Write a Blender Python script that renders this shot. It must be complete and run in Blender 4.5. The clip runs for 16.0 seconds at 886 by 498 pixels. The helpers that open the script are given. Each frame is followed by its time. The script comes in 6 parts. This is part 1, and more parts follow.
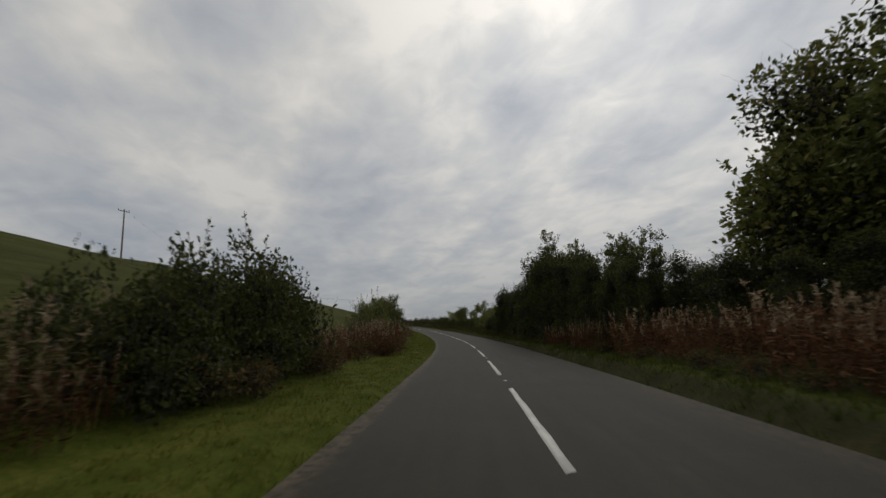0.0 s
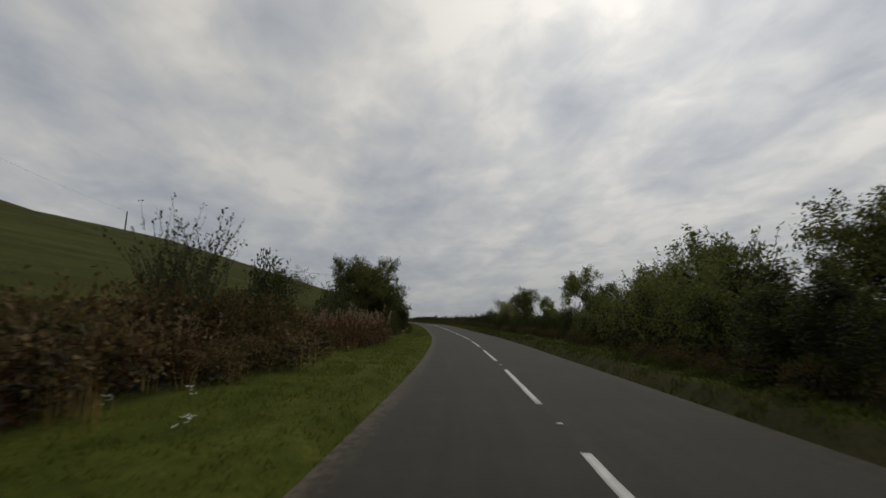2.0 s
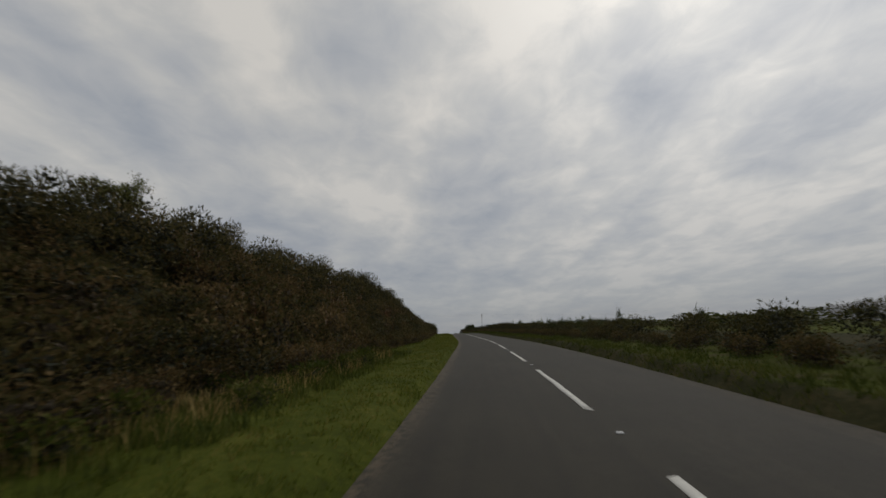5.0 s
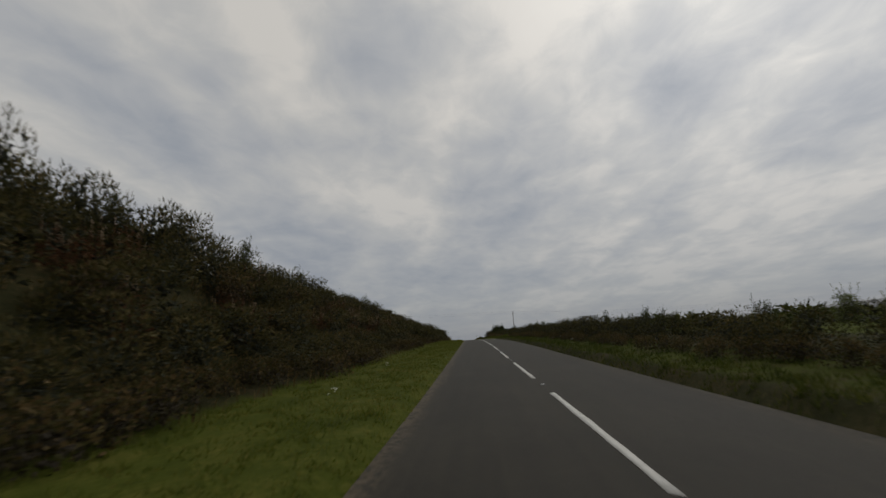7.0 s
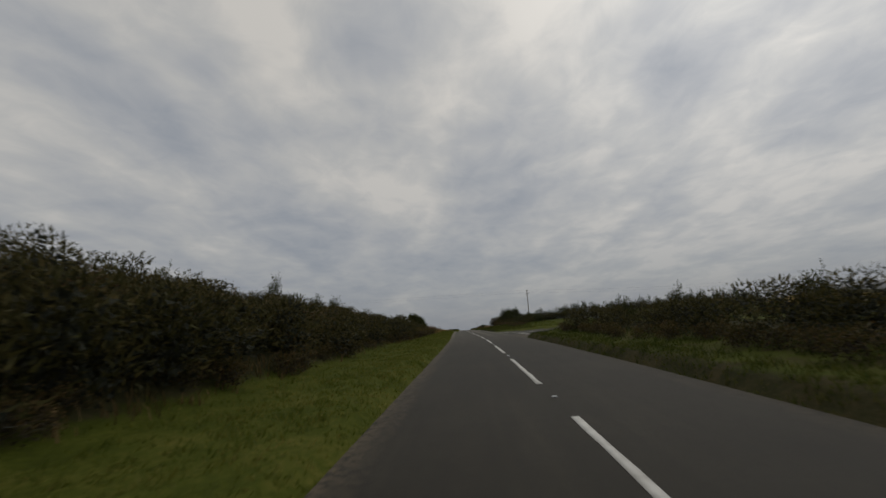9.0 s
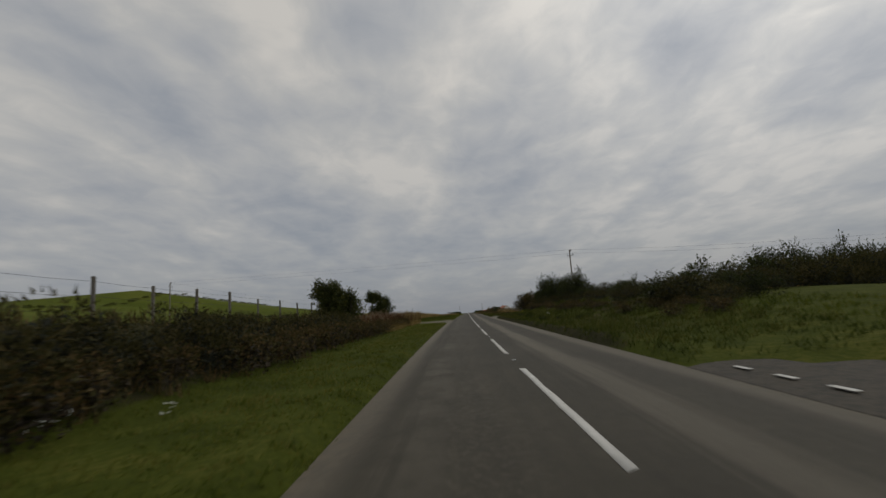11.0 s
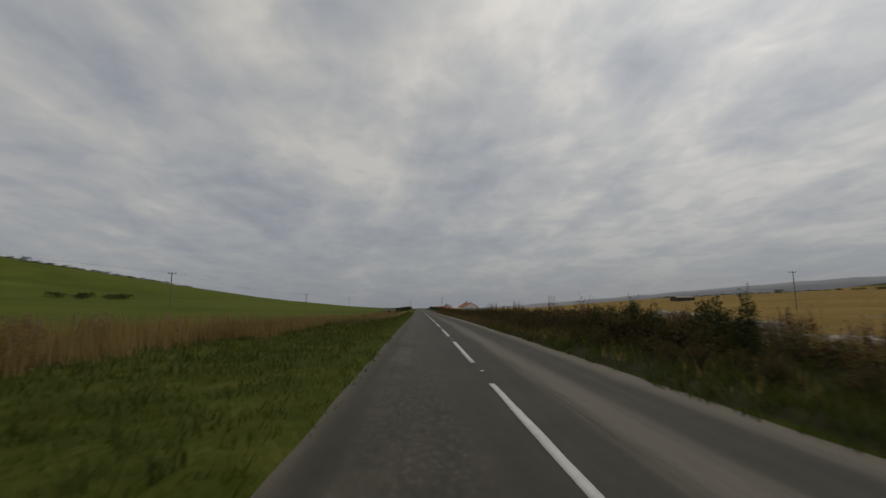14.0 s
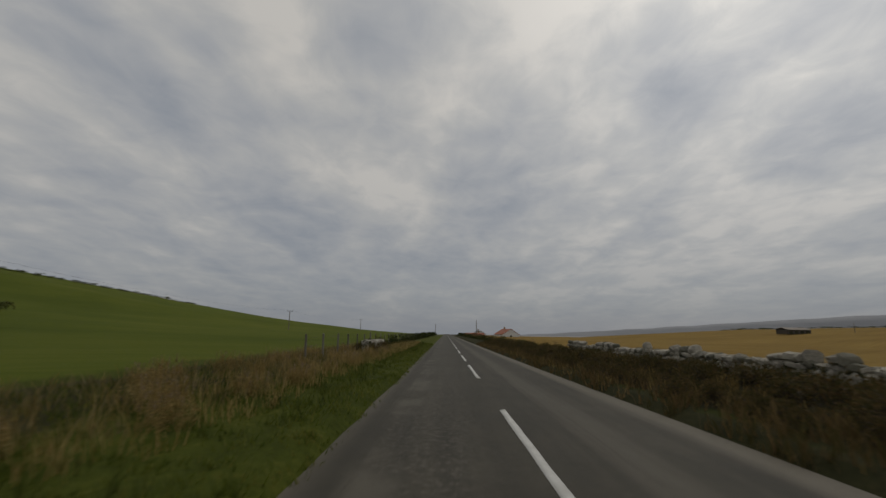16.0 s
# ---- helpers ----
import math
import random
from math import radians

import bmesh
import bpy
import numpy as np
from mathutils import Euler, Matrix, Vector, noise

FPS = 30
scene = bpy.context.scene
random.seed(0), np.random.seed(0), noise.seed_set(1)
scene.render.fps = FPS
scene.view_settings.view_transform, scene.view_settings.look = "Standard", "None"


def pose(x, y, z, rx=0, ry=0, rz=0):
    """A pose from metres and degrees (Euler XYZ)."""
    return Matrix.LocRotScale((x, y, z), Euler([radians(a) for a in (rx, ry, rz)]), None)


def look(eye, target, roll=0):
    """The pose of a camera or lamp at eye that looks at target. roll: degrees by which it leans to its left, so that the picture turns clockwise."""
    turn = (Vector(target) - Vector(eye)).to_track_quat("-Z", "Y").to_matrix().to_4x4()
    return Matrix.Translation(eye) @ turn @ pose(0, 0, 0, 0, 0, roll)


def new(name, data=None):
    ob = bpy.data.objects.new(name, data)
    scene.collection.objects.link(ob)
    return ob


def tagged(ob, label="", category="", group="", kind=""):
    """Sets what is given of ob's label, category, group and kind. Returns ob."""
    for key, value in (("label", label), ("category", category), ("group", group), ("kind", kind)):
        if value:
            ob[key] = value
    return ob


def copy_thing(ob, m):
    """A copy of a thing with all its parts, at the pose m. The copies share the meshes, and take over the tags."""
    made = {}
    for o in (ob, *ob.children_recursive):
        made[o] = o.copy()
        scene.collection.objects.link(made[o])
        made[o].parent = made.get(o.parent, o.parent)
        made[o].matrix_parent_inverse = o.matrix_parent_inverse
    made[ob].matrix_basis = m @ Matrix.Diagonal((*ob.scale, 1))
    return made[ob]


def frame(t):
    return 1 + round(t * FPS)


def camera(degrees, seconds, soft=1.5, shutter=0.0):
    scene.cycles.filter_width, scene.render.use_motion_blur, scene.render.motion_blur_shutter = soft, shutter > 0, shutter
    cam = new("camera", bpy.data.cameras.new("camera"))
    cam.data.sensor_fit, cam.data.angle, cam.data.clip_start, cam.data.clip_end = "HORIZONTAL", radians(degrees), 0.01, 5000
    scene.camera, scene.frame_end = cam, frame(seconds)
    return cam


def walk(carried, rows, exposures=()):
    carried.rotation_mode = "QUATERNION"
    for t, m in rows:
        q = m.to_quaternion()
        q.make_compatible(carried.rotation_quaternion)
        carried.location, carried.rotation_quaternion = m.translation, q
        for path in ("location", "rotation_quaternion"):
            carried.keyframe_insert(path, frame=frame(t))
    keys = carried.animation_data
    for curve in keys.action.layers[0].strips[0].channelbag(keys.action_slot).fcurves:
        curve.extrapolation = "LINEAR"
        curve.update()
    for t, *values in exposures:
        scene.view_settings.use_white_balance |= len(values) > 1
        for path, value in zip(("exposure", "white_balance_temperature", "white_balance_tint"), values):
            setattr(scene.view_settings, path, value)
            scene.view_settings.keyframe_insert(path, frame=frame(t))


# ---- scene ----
cam = camera(89.4, 16.0, shutter=0.09)

# seconds, x, y, z, yaw, pitch, roll
ROWS = [
    (0.0, -3.05, 3.44, 1.377, 33.87, 10.05, -3.04),
    (0.5, -9.38, 13.79, 1.345, 34.49, 9.57, -2.59),
    (1.0, -16.43, 24.64, 1.298, 37.40, 10.26, 0.64),
    (1.5, -23.44, 34.94, 1.331, 38.48, 10.00, -0.63),
    (2.0, -30.91, 45.11, 1.421, 40.31, 10.17, 0.02),
    (2.5, -38.31, 54.81, 1.556, 42.82, 11.13, 0.28),
    (3.0, -46.37, 64.46, 1.794, 44.02, 10.20, -0.34),
    (3.5, -54.02, 73.34, 2.067, 46.16, 9.26, -2.63),
    (4.0, -62.46, 82.38, 2.351, 48.13, 11.45, -2.11),
    (4.5, -70.74, 90.90, 2.678, 49.25, 11.44, -2.19),
    (5.0, -79.16, 99.28, 3.059, 50.28, 11.43, -2.27),
    (5.5, -87.72, 107.50, 3.437, 51.68, 11.42, -2.35),
    (6.0, -96.46, 115.55, 3.775, 52.67, 11.41, -2.42),
    (6.5, -105.28, 123.51, 4.042, 53.52, 11.40, -2.50),
    (7.0, -114.61, 132.00, 4.306, 53.61, 11.86, -3.26),
    (7.5, -123.65, 139.85, 4.567, 53.60, 11.45, -4.10),
    (8.0, -133.01, 147.54, 4.873, 53.58, 10.57, -3.73),
    (8.5, -142.46, 155.35, 5.187, 53.57, 10.38, -3.87),
    (9.0, -151.95, 163.12, 5.464, 53.64, 10.19, -4.02),
    (9.5, -161.46, 170.86, 5.675, 53.59, 10.00, -4.17),
    (10.0, -171.00, 178.55, 5.820, 53.85, 9.81, -4.31),
    (10.5, -180.61, 186.14, 5.921, 54.36, 9.62, -4.46),
    (11.0, -191.56, 194.52, 6.010, 54.11, 7.92, -4.40),
    (11.5, -201.83, 202.54, 6.083, 52.68, 5.30, -4.63),
    (12.0, -212.69, 211.08, 6.133, 52.16, 5.43, -1.40),
    (12.5, -223.62, 219.69, 6.148, 48.10, 6.38, 0.08),
    (13.0, -234.67, 228.12, 6.139, 46.62, 6.20, 0.46),
    (13.5, -245.88, 236.72, 6.144, 48.72, 3.24, 0.61),
    (14.0, -257.10, 245.39, 6.143, 48.48, 7.00, -0.81),
    (14.5, -267.82, 253.91, 6.126, 49.63, 9.04, -0.18),
    (15.0, -278.74, 262.61, 6.087, 49.79, 9.63, -1.05),
    (15.5, -288.72, 270.58, 6.018, 51.19, 10.36, -0.28),
    (16.0, -298.59, 278.53, 5.919, 52.07, 10.25, 0.71),
]


def gaze(x, y, z, yaw, pitch, roll):
    a, b = radians(yaw), radians(pitch)
    d = Vector((-math.sin(a) * math.cos(b), math.cos(a) * math.cos(b), math.sin(b)))
    return look((x, y, z), Vector((x, y, z)) + d, roll)


walk(cam, [(r[0], gaze(*r[1:])) for r in ROWS], [(0.0, 0.03), (4.0, 0.0), (7.0, -0.09), (10.5, -0.14), (13.0, -0.15), (14.5, -0.17), (16.0, -0.26)])

# ---- sky and sun: broken overcast, brightest over the sea ----
SUN_AZ, SUN_EL = radians(6), radians(43)  # azimuth measured left from +y
SUN_DIR = Vector((-math.sin(SUN_AZ) * math.cos(SUN_EL), math.cos(SUN_AZ) * math.cos(SUN_EL), math.sin(SUN_EL)))


class Nodes:
    """A short way to wire shader nodes."""

    def __init__(self, tree):
        self.t = tree
        tree.nodes.clear()

    def n(self, kind, ins=None, **props):
        node = self.t.nodes.new(kind)
        if "operation" in props:
            node.operation = props["operation"]
        if "use_clamp" in props:
            node.use_clamp = props["use_clamp"]
        if "interpolation_type" in props:
            node.interpolation_type = props["interpolation_type"]
        if "data_type" in props:
            node.data_type, node.blend_type = props["data_type"], props["blend_type"]
        if "attribute_name" in props:
            node.attribute_name = props["attribute_name"]
        if "sky_type" in props:
            node.sky_type, node.sun_disc = props["sky_type"], props["sun_disc"]
            node.sun_elevation, node.sun_rotation = props["sun_elevation"], props["sun_rotation"]
        for k, v in (ins or {}).items():
            sock = node.inputs[k]
            if isinstance(v, bpy.types.NodeSocket):
                self.t.links.new(v, sock)
            else:
                sock.default_value = v
        return node

    def math(self, op, a, b=0.0, c=0.0, clamp=False):
        return self.n("ShaderNodeMath", {0: a, 1: b, 2: c}, operation=op, use_clamp=clamp).outputs[0]

    def vec(self, op, a, b=(0, 0, 0)):
        return self.n("ShaderNodeVectorMath", {0: a, 1: b}, operation=op)

    def noise(self, vec, scale, detail=4.0, rough=0.55, dist=0.0):
        return self.n("ShaderNodeTexNoise", {"Vector": vec, "Scale": scale, "Detail": detail, "Roughness": rough, "Distortion": dist}).outputs[0]

    def ramp(self, fac, stops):
        node = self.n("ShaderNodeValToRGB", {0: fac})
        el = node.color_ramp.elements
        while len(el) < len(stops):
            el.new(0.5)
        for e, (p, c) in zip(el, stops):
            e.position = p
            e.color = (*c, 1) if len(c) == 3 else c
        return node.outputs[0]

    def step(self, fac, a, b, lo=0.0, hi=1.0):
        return self.n("ShaderNodeMapRange", {0: fac, 1: a, 2: b, 3: lo, 4: hi}, interpolation_type="SMOOTHSTEP").outputs[0]

    def mix(self, fac, a, b, blend="MIX"):
        node = self.n("ShaderNodeMix", data_type="RGBA", blend_type=blend)
        for k, v in ((0, fac), (6, a), (7, b)):
            if isinstance(v, bpy.types.NodeSocket):
                self.t.links.new(v, node.inputs[k])
            else:
                node.inputs[k].default_value = v if k == 0 else ((*v, 1) if len(v) == 3 else v)
        return node.outputs[2]


world = bpy.data.worlds.new("overcast")
scene.world = world
world.use_nodes = True
w = Nodes(world.node_tree)
way = w.n("ShaderNodeTexCoord").outputs["Generated"]
sep = w.n("ShaderNodeSeparateXYZ", {0: way})
up = w.math("MAXIMUM", sep.outputs[2], 0.0)
flat = w.math("ADD", up, 0.16)
plane = w.n("ShaderNodeCombineXYZ", {0: w.math("DIVIDE", sep.outputs[0], flat), 1: w.math("DIVIDE", sep.outputs[1], flat), 2: 0.3}).outputs[0]
turned = w.n("ShaderNodeMapping", {"Vector": plane, "Rotation": (0, 0, radians(-51))}).outputs[0]
# long cloud streets running with the road, broken by cross ripples
streets = w.n("ShaderNodeMapping", {"Vector": turned, "Location": (5.3, 1.7, 0.0), "Scale": (1.0, 0.42, 1.0)}).outputs[0]
broad = w.noise(streets, 1.25, 1.5, 0.45, 0.25)
mid = w.noise(streets, 3.1, 3.0, 0.5, 0.45)
cells = w.n("ShaderNodeMapping", {"Vector": turned, "Location": (1.9, 2.6, 0.0), "Scale": (1.0, 0.8, 1.0)}).outputs[0]
lumps = w.noise(cells, 2.3, 3.0, 0.5, 0.5)
fine = w.noise(cells, 6.5, 6.0, 0.6, 0.5)
cover = w.math("ADD", w.math("ADD", w.math("MULTIPLY", broad, 0.32), w.math("MULTIPLY", lumps, 0.31)), w.math("ADD", w.math("MULTIPLY", mid, 0.24), w.math("MULTIPLY", fine, 0.17)))
tone = w.ramp(cover, [(0.38, (0.36, 0.385, 0.425)), (0.47, (0.465, 0.475, 0.489)), (0.54, (0.56, 0.556, 0.54)), (0.61, (0.70, 0.672, 0.625))])
low = w.math("POWER", w.math("SUBTRACT", 1.0, up, clamp=True), 5.4)
tone = w.mix(w.math("MULTIPLY", low, 0.9), tone, (0.262, 0.284, 0.32))
towards = w.vec("DOT_PRODUCT", way, tuple(SUN_DIR)).outputs["Value"]
shine = w.math("POWER", w.math("MAXIMUM", towards, 0.0), 8.0)
glow = w.math("ADD", 0.89, w.math("MULTIPLY", w.math("MULTIPLY", shine, w.math("SUBTRACT", 1.0, low, clamp=True)), w.math("ADD", -0.12, w.math("MULTIPLY", cover, 1.3))))
cloud = w.vec("SCALE", tone)
w.t.links.new(glow, cloud.inputs["Scale"])
below = w.mix(w.step(sep.outputs[2], -0.08, -0.01), (0.06, 0.07, 0.06), cloud.outputs[0])
sky = w.n("ShaderNodeTexSky", sky_type="NISHITA", sun_disc=False, sun_elevation=SUN_EL, sun_rotation=-SUN_AZ)
clear = w.n("ShaderNodeBackground", {"Color": sky.outputs[0], "Strength": 0.06})
grey = w.n("ShaderNodeBackground", {"Color": below, "Strength": 1.0})
both = w.n("ShaderNodeMixShader", {0: 0.93, 1: clear.outputs[0], 2: grey.outputs[0]})
w.n("ShaderNodeOutputWorld", {"Surface": both.outputs[0]})

sun_data = bpy.data.lights.new("sun", "SUN")
sun_data.energy, sun_data.angle, sun_data.color = 0.5, radians(25), (1.0, 0.96, 0.9)
sun = new("sun", sun_data)
sun.matrix_world = look(SUN_DIR * 300, (0, 0, 0))

# ---- the road's line: heading every 15 m, gradient every 20 m ----
BEND = [29.34, 30.30, 31.25, 32.21, 34.41, 36.97, 38.80, 40.83, 43.03, 44.28, 45.39, 47.12, 47.63, 49.54, 50.52, 50.41, 50.83, 50.92, 51.45, 52.32, 53.02, 52.53, 52.14, 51.99, 52.00, 51.60, 51.42, 51.56, 51.69, 51.63]
RISE = [0.07, 0.07, -0.57, 0.49, 1.00, 2.34, 2.25, 3.26, 3.13, 2.08, 2.10, 2.70, 2.25, 1.26, 0.68, 0.59, 0.29, -0.11, 0.08, -0.07, -0.27, -0.71, -0.90, -0.70, -0.60]
ROAD_L, ROAD_R = -2.89, 2.96
S0, S1 = -20, 2600
FINE = np.arange(S0, S1 + 1.0)
HEAD = np.radians(np.interp(FINE, np.arange(len(BEND)) * 15.0 - 20, BEND))
SLOPE = np.interp(FINE, np.arange(len(RISE)) * 20.0 - 20, RISE) / 100
_h = (HEAD[1:] + HEAD[:-1]) / 2
LX = np.concatenate([[0], np.cumsum(-np.sin(_h))])
LY = np.concatenate([[0], np.cumsum(np.cos(_h))])
LZ = np.concatenate([[0], np.cumsum((SLOPE[1:] + SLOPE[:-1]) / 2)])
LX, LY, LZ = LX - LX[20], LY - LY[20], LZ - LZ[20]
H_FAR = HEAD[-1]


def smooth(a, b, x):
    t = np.clip((x - a) / (b - a), 0, 1)
    return t * t * (3 - 2 * t)


def line(s):
    """Centre, heading and height of the road at s metres along it; straight on before its start."""
    s = np.asarray(s, float)
    back = np.minimum(s - S0, 0)
    h = np.interp(s, FINE, HEAD)
    return np.interp(s, FINE, LX) - np.sin(h) * back, np.interp(s, FINE, LY) + np.cos(h) * back, h, np.interp(s, FINE, LZ)


def plan(s, off):
    """World x, y at s along and off metres right of the centre line."""
    x, y, h, z = line(s)
    wgt = smooth(60, 320, np.abs(off))
    hn = h * (1 - wgt) + H_FAR * wgt
    return x + off * np.cos(hn), y + off * np.sin(hn)


def lump(x, y, f, k=0.0):
    return np.sin(x * f + k) * np.cos(y * f * 1.13 + 1.7 * k) * 0.6 + np.sin(x * f * 2.3 + y * f * 1.9 + k) * 0.4


SIDE_ROAD = (271.0, radians(51.5))  # where it meets the road, and its angle to the right of the way ahead


def ground_z(s, off):
    """Height of the ground: verges, banks, the hill on the left and the fields down to the sea."""
    s, off = np.broadcast_arrays(np.asarray(s, float), np.asarray(off, float))
    x, y = plan(s, off)
    base = line(s)[3]
    l, r = -off, off
    bank = np.interp(s, [-40, 60, 90, 110, 130, 165, 200, 220, 240, 262, 285, 310, 342, 362], [0.9, 0.8, 1.0, 2.2, 3.4, 4.0, 3.3, 2.7, 2.1, 1.9, 1.6, 1.0, 0.5, 0.15])
    toe = np.interp(s, [0, 30, 60, 100, 130, 180, 230, 260, 330], [5.0, 5.2, 6.2, 6.4, 7.0, 7.0, 6.2, 6.2, 6.5])
    z = bank * smooth(toe, toe + 4.2, l)
    near = np.interp(s, [-200, 225, 290], [1, 1, 0])
    hill = near * np.clip(l - 11, 0, 42) / 42 * (np.interp(s, [0, 80, 96, 110, 150, 225], [15.3, 15.1, 15.8, 14.8, 16.6, 16.6]) - bank) + near * np.clip(l - 53, 0, 400) * 0.02
    far = (1 - near) * 26.5 * (np.clip(l - 10, 0, 240) / 190) ** 1.55 * np.interp(s, [300, 450, 530, 560, 580, 605, 830, 1100, 1500], [0.56, 0.58, 0.615, 0.68, 0.80, 0.95, 0.72, 0.3, 0.0])
    z = z + np.where(l > 10, hill + far, 0)
    rb = np.interp(s, [-20, 40, 70, 120, 150, 285, 300, 318, 330, 336, 360], [0.4, 0.4, 0.2, 0.15, 0.2, 0.25, 1.0, 1.3, 0.9, 0.3, 0.2])
    z = z + rb * smooth(4.2, 9, r) * (1 - smooth(14, 40, r)) * (1 - apron(s, off))
    z = z - 0.011 * np.clip(r - 12, 0, 260) - 0.16 * np.clip(r - 270, 0, 420)
    z = z + 0.07 * np.clip(r - 95, 0, 130) * smooth(440, 540, s) * (1 - smooth(900, 1300, s))
    z = z + 30 * np.exp(-((s - 640) / 75.0) ** 2 - ((r - 370) / 60.0) ** 2)
    z = z - 0.05 * np.clip(s - 760, 0, 1400) * np.where(l > 60, 0.35, 1)
    le = np.interp(s, [0, 320, 345], [2.9, 2.85, 2.42]) + 0.05 * lump(x, y, 1.3)
    re = np.interp(s, [0, 300, 345, 390, 410], [2.95, 2.9, 2.72, 2.76, 2.86]) + 0.05 * lump(x, y, 1.3)
    edge = np.where(off < 0, smooth(le, le + 0.35, l), smooth(re, re + 0.35, r))
    mouth = np.maximum(track(s, off), apron(s, off))
    step_up = np.where(off > 0, 0.10 + 0.13 * smooth(-30, 10, s) * (1 - smooth(262, 266, s) * (1 - smooth(284, 290, s))) * (1 - smooth(336, 342, s)), 0.10)
    z = z + edge * (step_up + 0.03 * lump(x, y, 2.1)) * (1 - mouth) - (1 - edge) * 0.07 - 0.02 * mouth * edge - 0.08 * apron(s, off) * edge
    z = z + lump(x, y, 0.35, 2.0) * 0.05 * smooth(4, 8, np.abs(off)) + lump(x, y, 0.05, 1.0) * 0.35 * smooth(25, 60, np.abs(off))
    return base + z


def track(s, off):
    """1 on the gravel of the two field entrances."""
    l, r = -off, off
    a = 324.6 + 1.72 * np.clip(l - 3.4, 0, 60)
    b = 336.7 + 1.5 * np.clip(l - 7, 0, 60) - 1.5 * smooth(2, 7, l)
    left = smooth(a - 1.2, a + 0.6, s) * (1 - smooth(b - 0.8, b + 0.8, s)) * smooth(2.2, 2.6, l) * (1 - smooth(30, 34, l))
    c = 330.2 + 1.62 * np.clip(r - 3, 0, 60)
    d = 338.8 + 1.2 * np.clip(r - 3, 0, 8) + 1.68 * np.clip(r - 11, 0, 60)
    right = smooth(c - 1, c + 0.6, s) * (1 - smooth(d - 0.8, d + 0.8, s)) * smooth(2.2, 2.6, r) * (1 - smooth(40, 45, r))
    return np.maximum(left, right)


def apron(s, off):
    """1 on the tarmac of the side road and its flared mouth."""
    r = off - ROAD_R
    mid = SIDE_ROAD[0] + r / np.tan(SIDE_ROAD[1])
    half = 3.4 + 9.5 * np.exp(-(np.clip(r, 0, 50) / 4.6) ** 2)
    return smooth(half + 0.25, half - 0.25, np.abs(s - mid)) * np.where(r > -0.4, 1, 0)


def at(s, off, dz=0.0):
    x, y = plan(s, off)
    return Vector((float(x), float(y), float(ground_z(s, off)) + dz))


def on_road(s, off, dz=0.0):
    x, y = plan(s, off)
    return Vector((float(x), float(y), float(line(s)[3]) + dz))


def face_along(s):
    return float(line(s)[2])


# ---- materials ----
def material(name):
    m = bpy.data.materials.new(name)
    m.use_nodes = True
    return m, Nodes(m.node_tree)


def finish(k, color, rough=0.8, bump=None, strength=0.3, dist=0.02, metal=0.0, spec=0.5, thin=0.0):
    ins = {"Base Color": color, "Roughness": rough, "Metallic": metal, "Specular IOR Level": spec}
    if bump is not None:
        ins["Normal"] = k.n("ShaderNodeBump", {"Height": bump, "Strength": strength, "Distance": dist}).outputs[0]
    sh = k.n("ShaderNodeBsdfPrincipled", ins).outputs[0]
    if thin:
        tr = k.n("ShaderNodeBsdfTranslucent", {"Color": color}).outputs[0]
        sh = k.n("ShaderNodeMixShader", {0: thin, 1: sh, 2: tr}).outputs[0]
    k.n("ShaderNodeOutputMaterial", {"Surface": sh})


def leaf_material(name, stops, rough=0.6, thin=0.3, patch=0.6):
    """Leaves, each its own shade, with clumps of older ones."""
    m, k = material(name)
    geo = k.n("ShaderNodeNewGeometry")
    one = geo.outputs["Random Per Island"]
    whole = k.n("ShaderNodeObjectInfo").outputs["Random"]
    clump = k.noise(geo.outputs["Position"], patch, 3.0)
    fac = k.math("ADD", k.math("MULTIPLY", one, 0.42), k.math("ADD", k.math("MULTIPLY", clump, 0.45), k.math("MULTIPLY", whole, 0.18)))
    finish(k, k.ramp(fac, stops), rough, spec=0.1, thin=thin)
    return m


def plain_material(name, a, b, scale, rough=0.85, strength=0.4, dist=0.01, metal=0.0, detail=6.0):
    m, k = material(name)
    pos = k.n("ShaderNodeTexCoord").outputs["Object"]
    f = k.noise(pos, scale, detail, 0.6)
    g = k.noise(pos, scale * 0.13, 3.0)
    rnd = k.n("ShaderNodeObjectInfo").outputs["Random"]
    mixv = k.math("ADD", k.math("MULTIPLY", f, 0.5), k.math("ADD", k.math("MULTIPLY", g, 0.4), k.math("MULTIPLY", rnd, 0.25)))
    finish(k, k.ramp(mixv, [(0.3, a), (0.75, b)]), rough, f, strength, dist, metal)
    return m


M_HEDGE = leaf_material("hedge_leaves", [(0.2, (0.018, 0.026, 0.008)), (0.5, (0.048, 0.060, 0.016)), (0.72, (0.090, 0.094, 0.024)), (0.9, (0.15, 0.125, 0.04))])
M_TREE = leaf_material("tree_leaves", [(0.2, (0.040, 0.052, 0.014)), (0.5, (0.092, 0.108, 0.028)), (0.75, (0.165, 0.16, 0.045)), (0.92, (0.24, 0.195, 0.065))])
M_PALE = leaf_material("pale_leaves", [(0.2, (0.06, 0.085, 0.02)), (0.5, (0.13, 0.155, 0.037)), (0.8, (0.22, 0.215, 0.065))])
M_GREYGREEN = leaf_material("grey_green_leaves", [(0.2, (0.13, 0.15, 0.05)), (0.5, (0.24, 0.25, 0.095)), (0.8, (0.38, 0.35, 0.16))])
M_GORSE = leaf_material("gorse_spines", [(0.2, (0.026, 0.026, 0.009)), (0.45, (0.060, 0.057, 0.019)), (0.68, (0.118, 0.092, 0.034)), (0.88, (0.20, 0.135, 0.056))], 0.7, 0.25, 0.35)
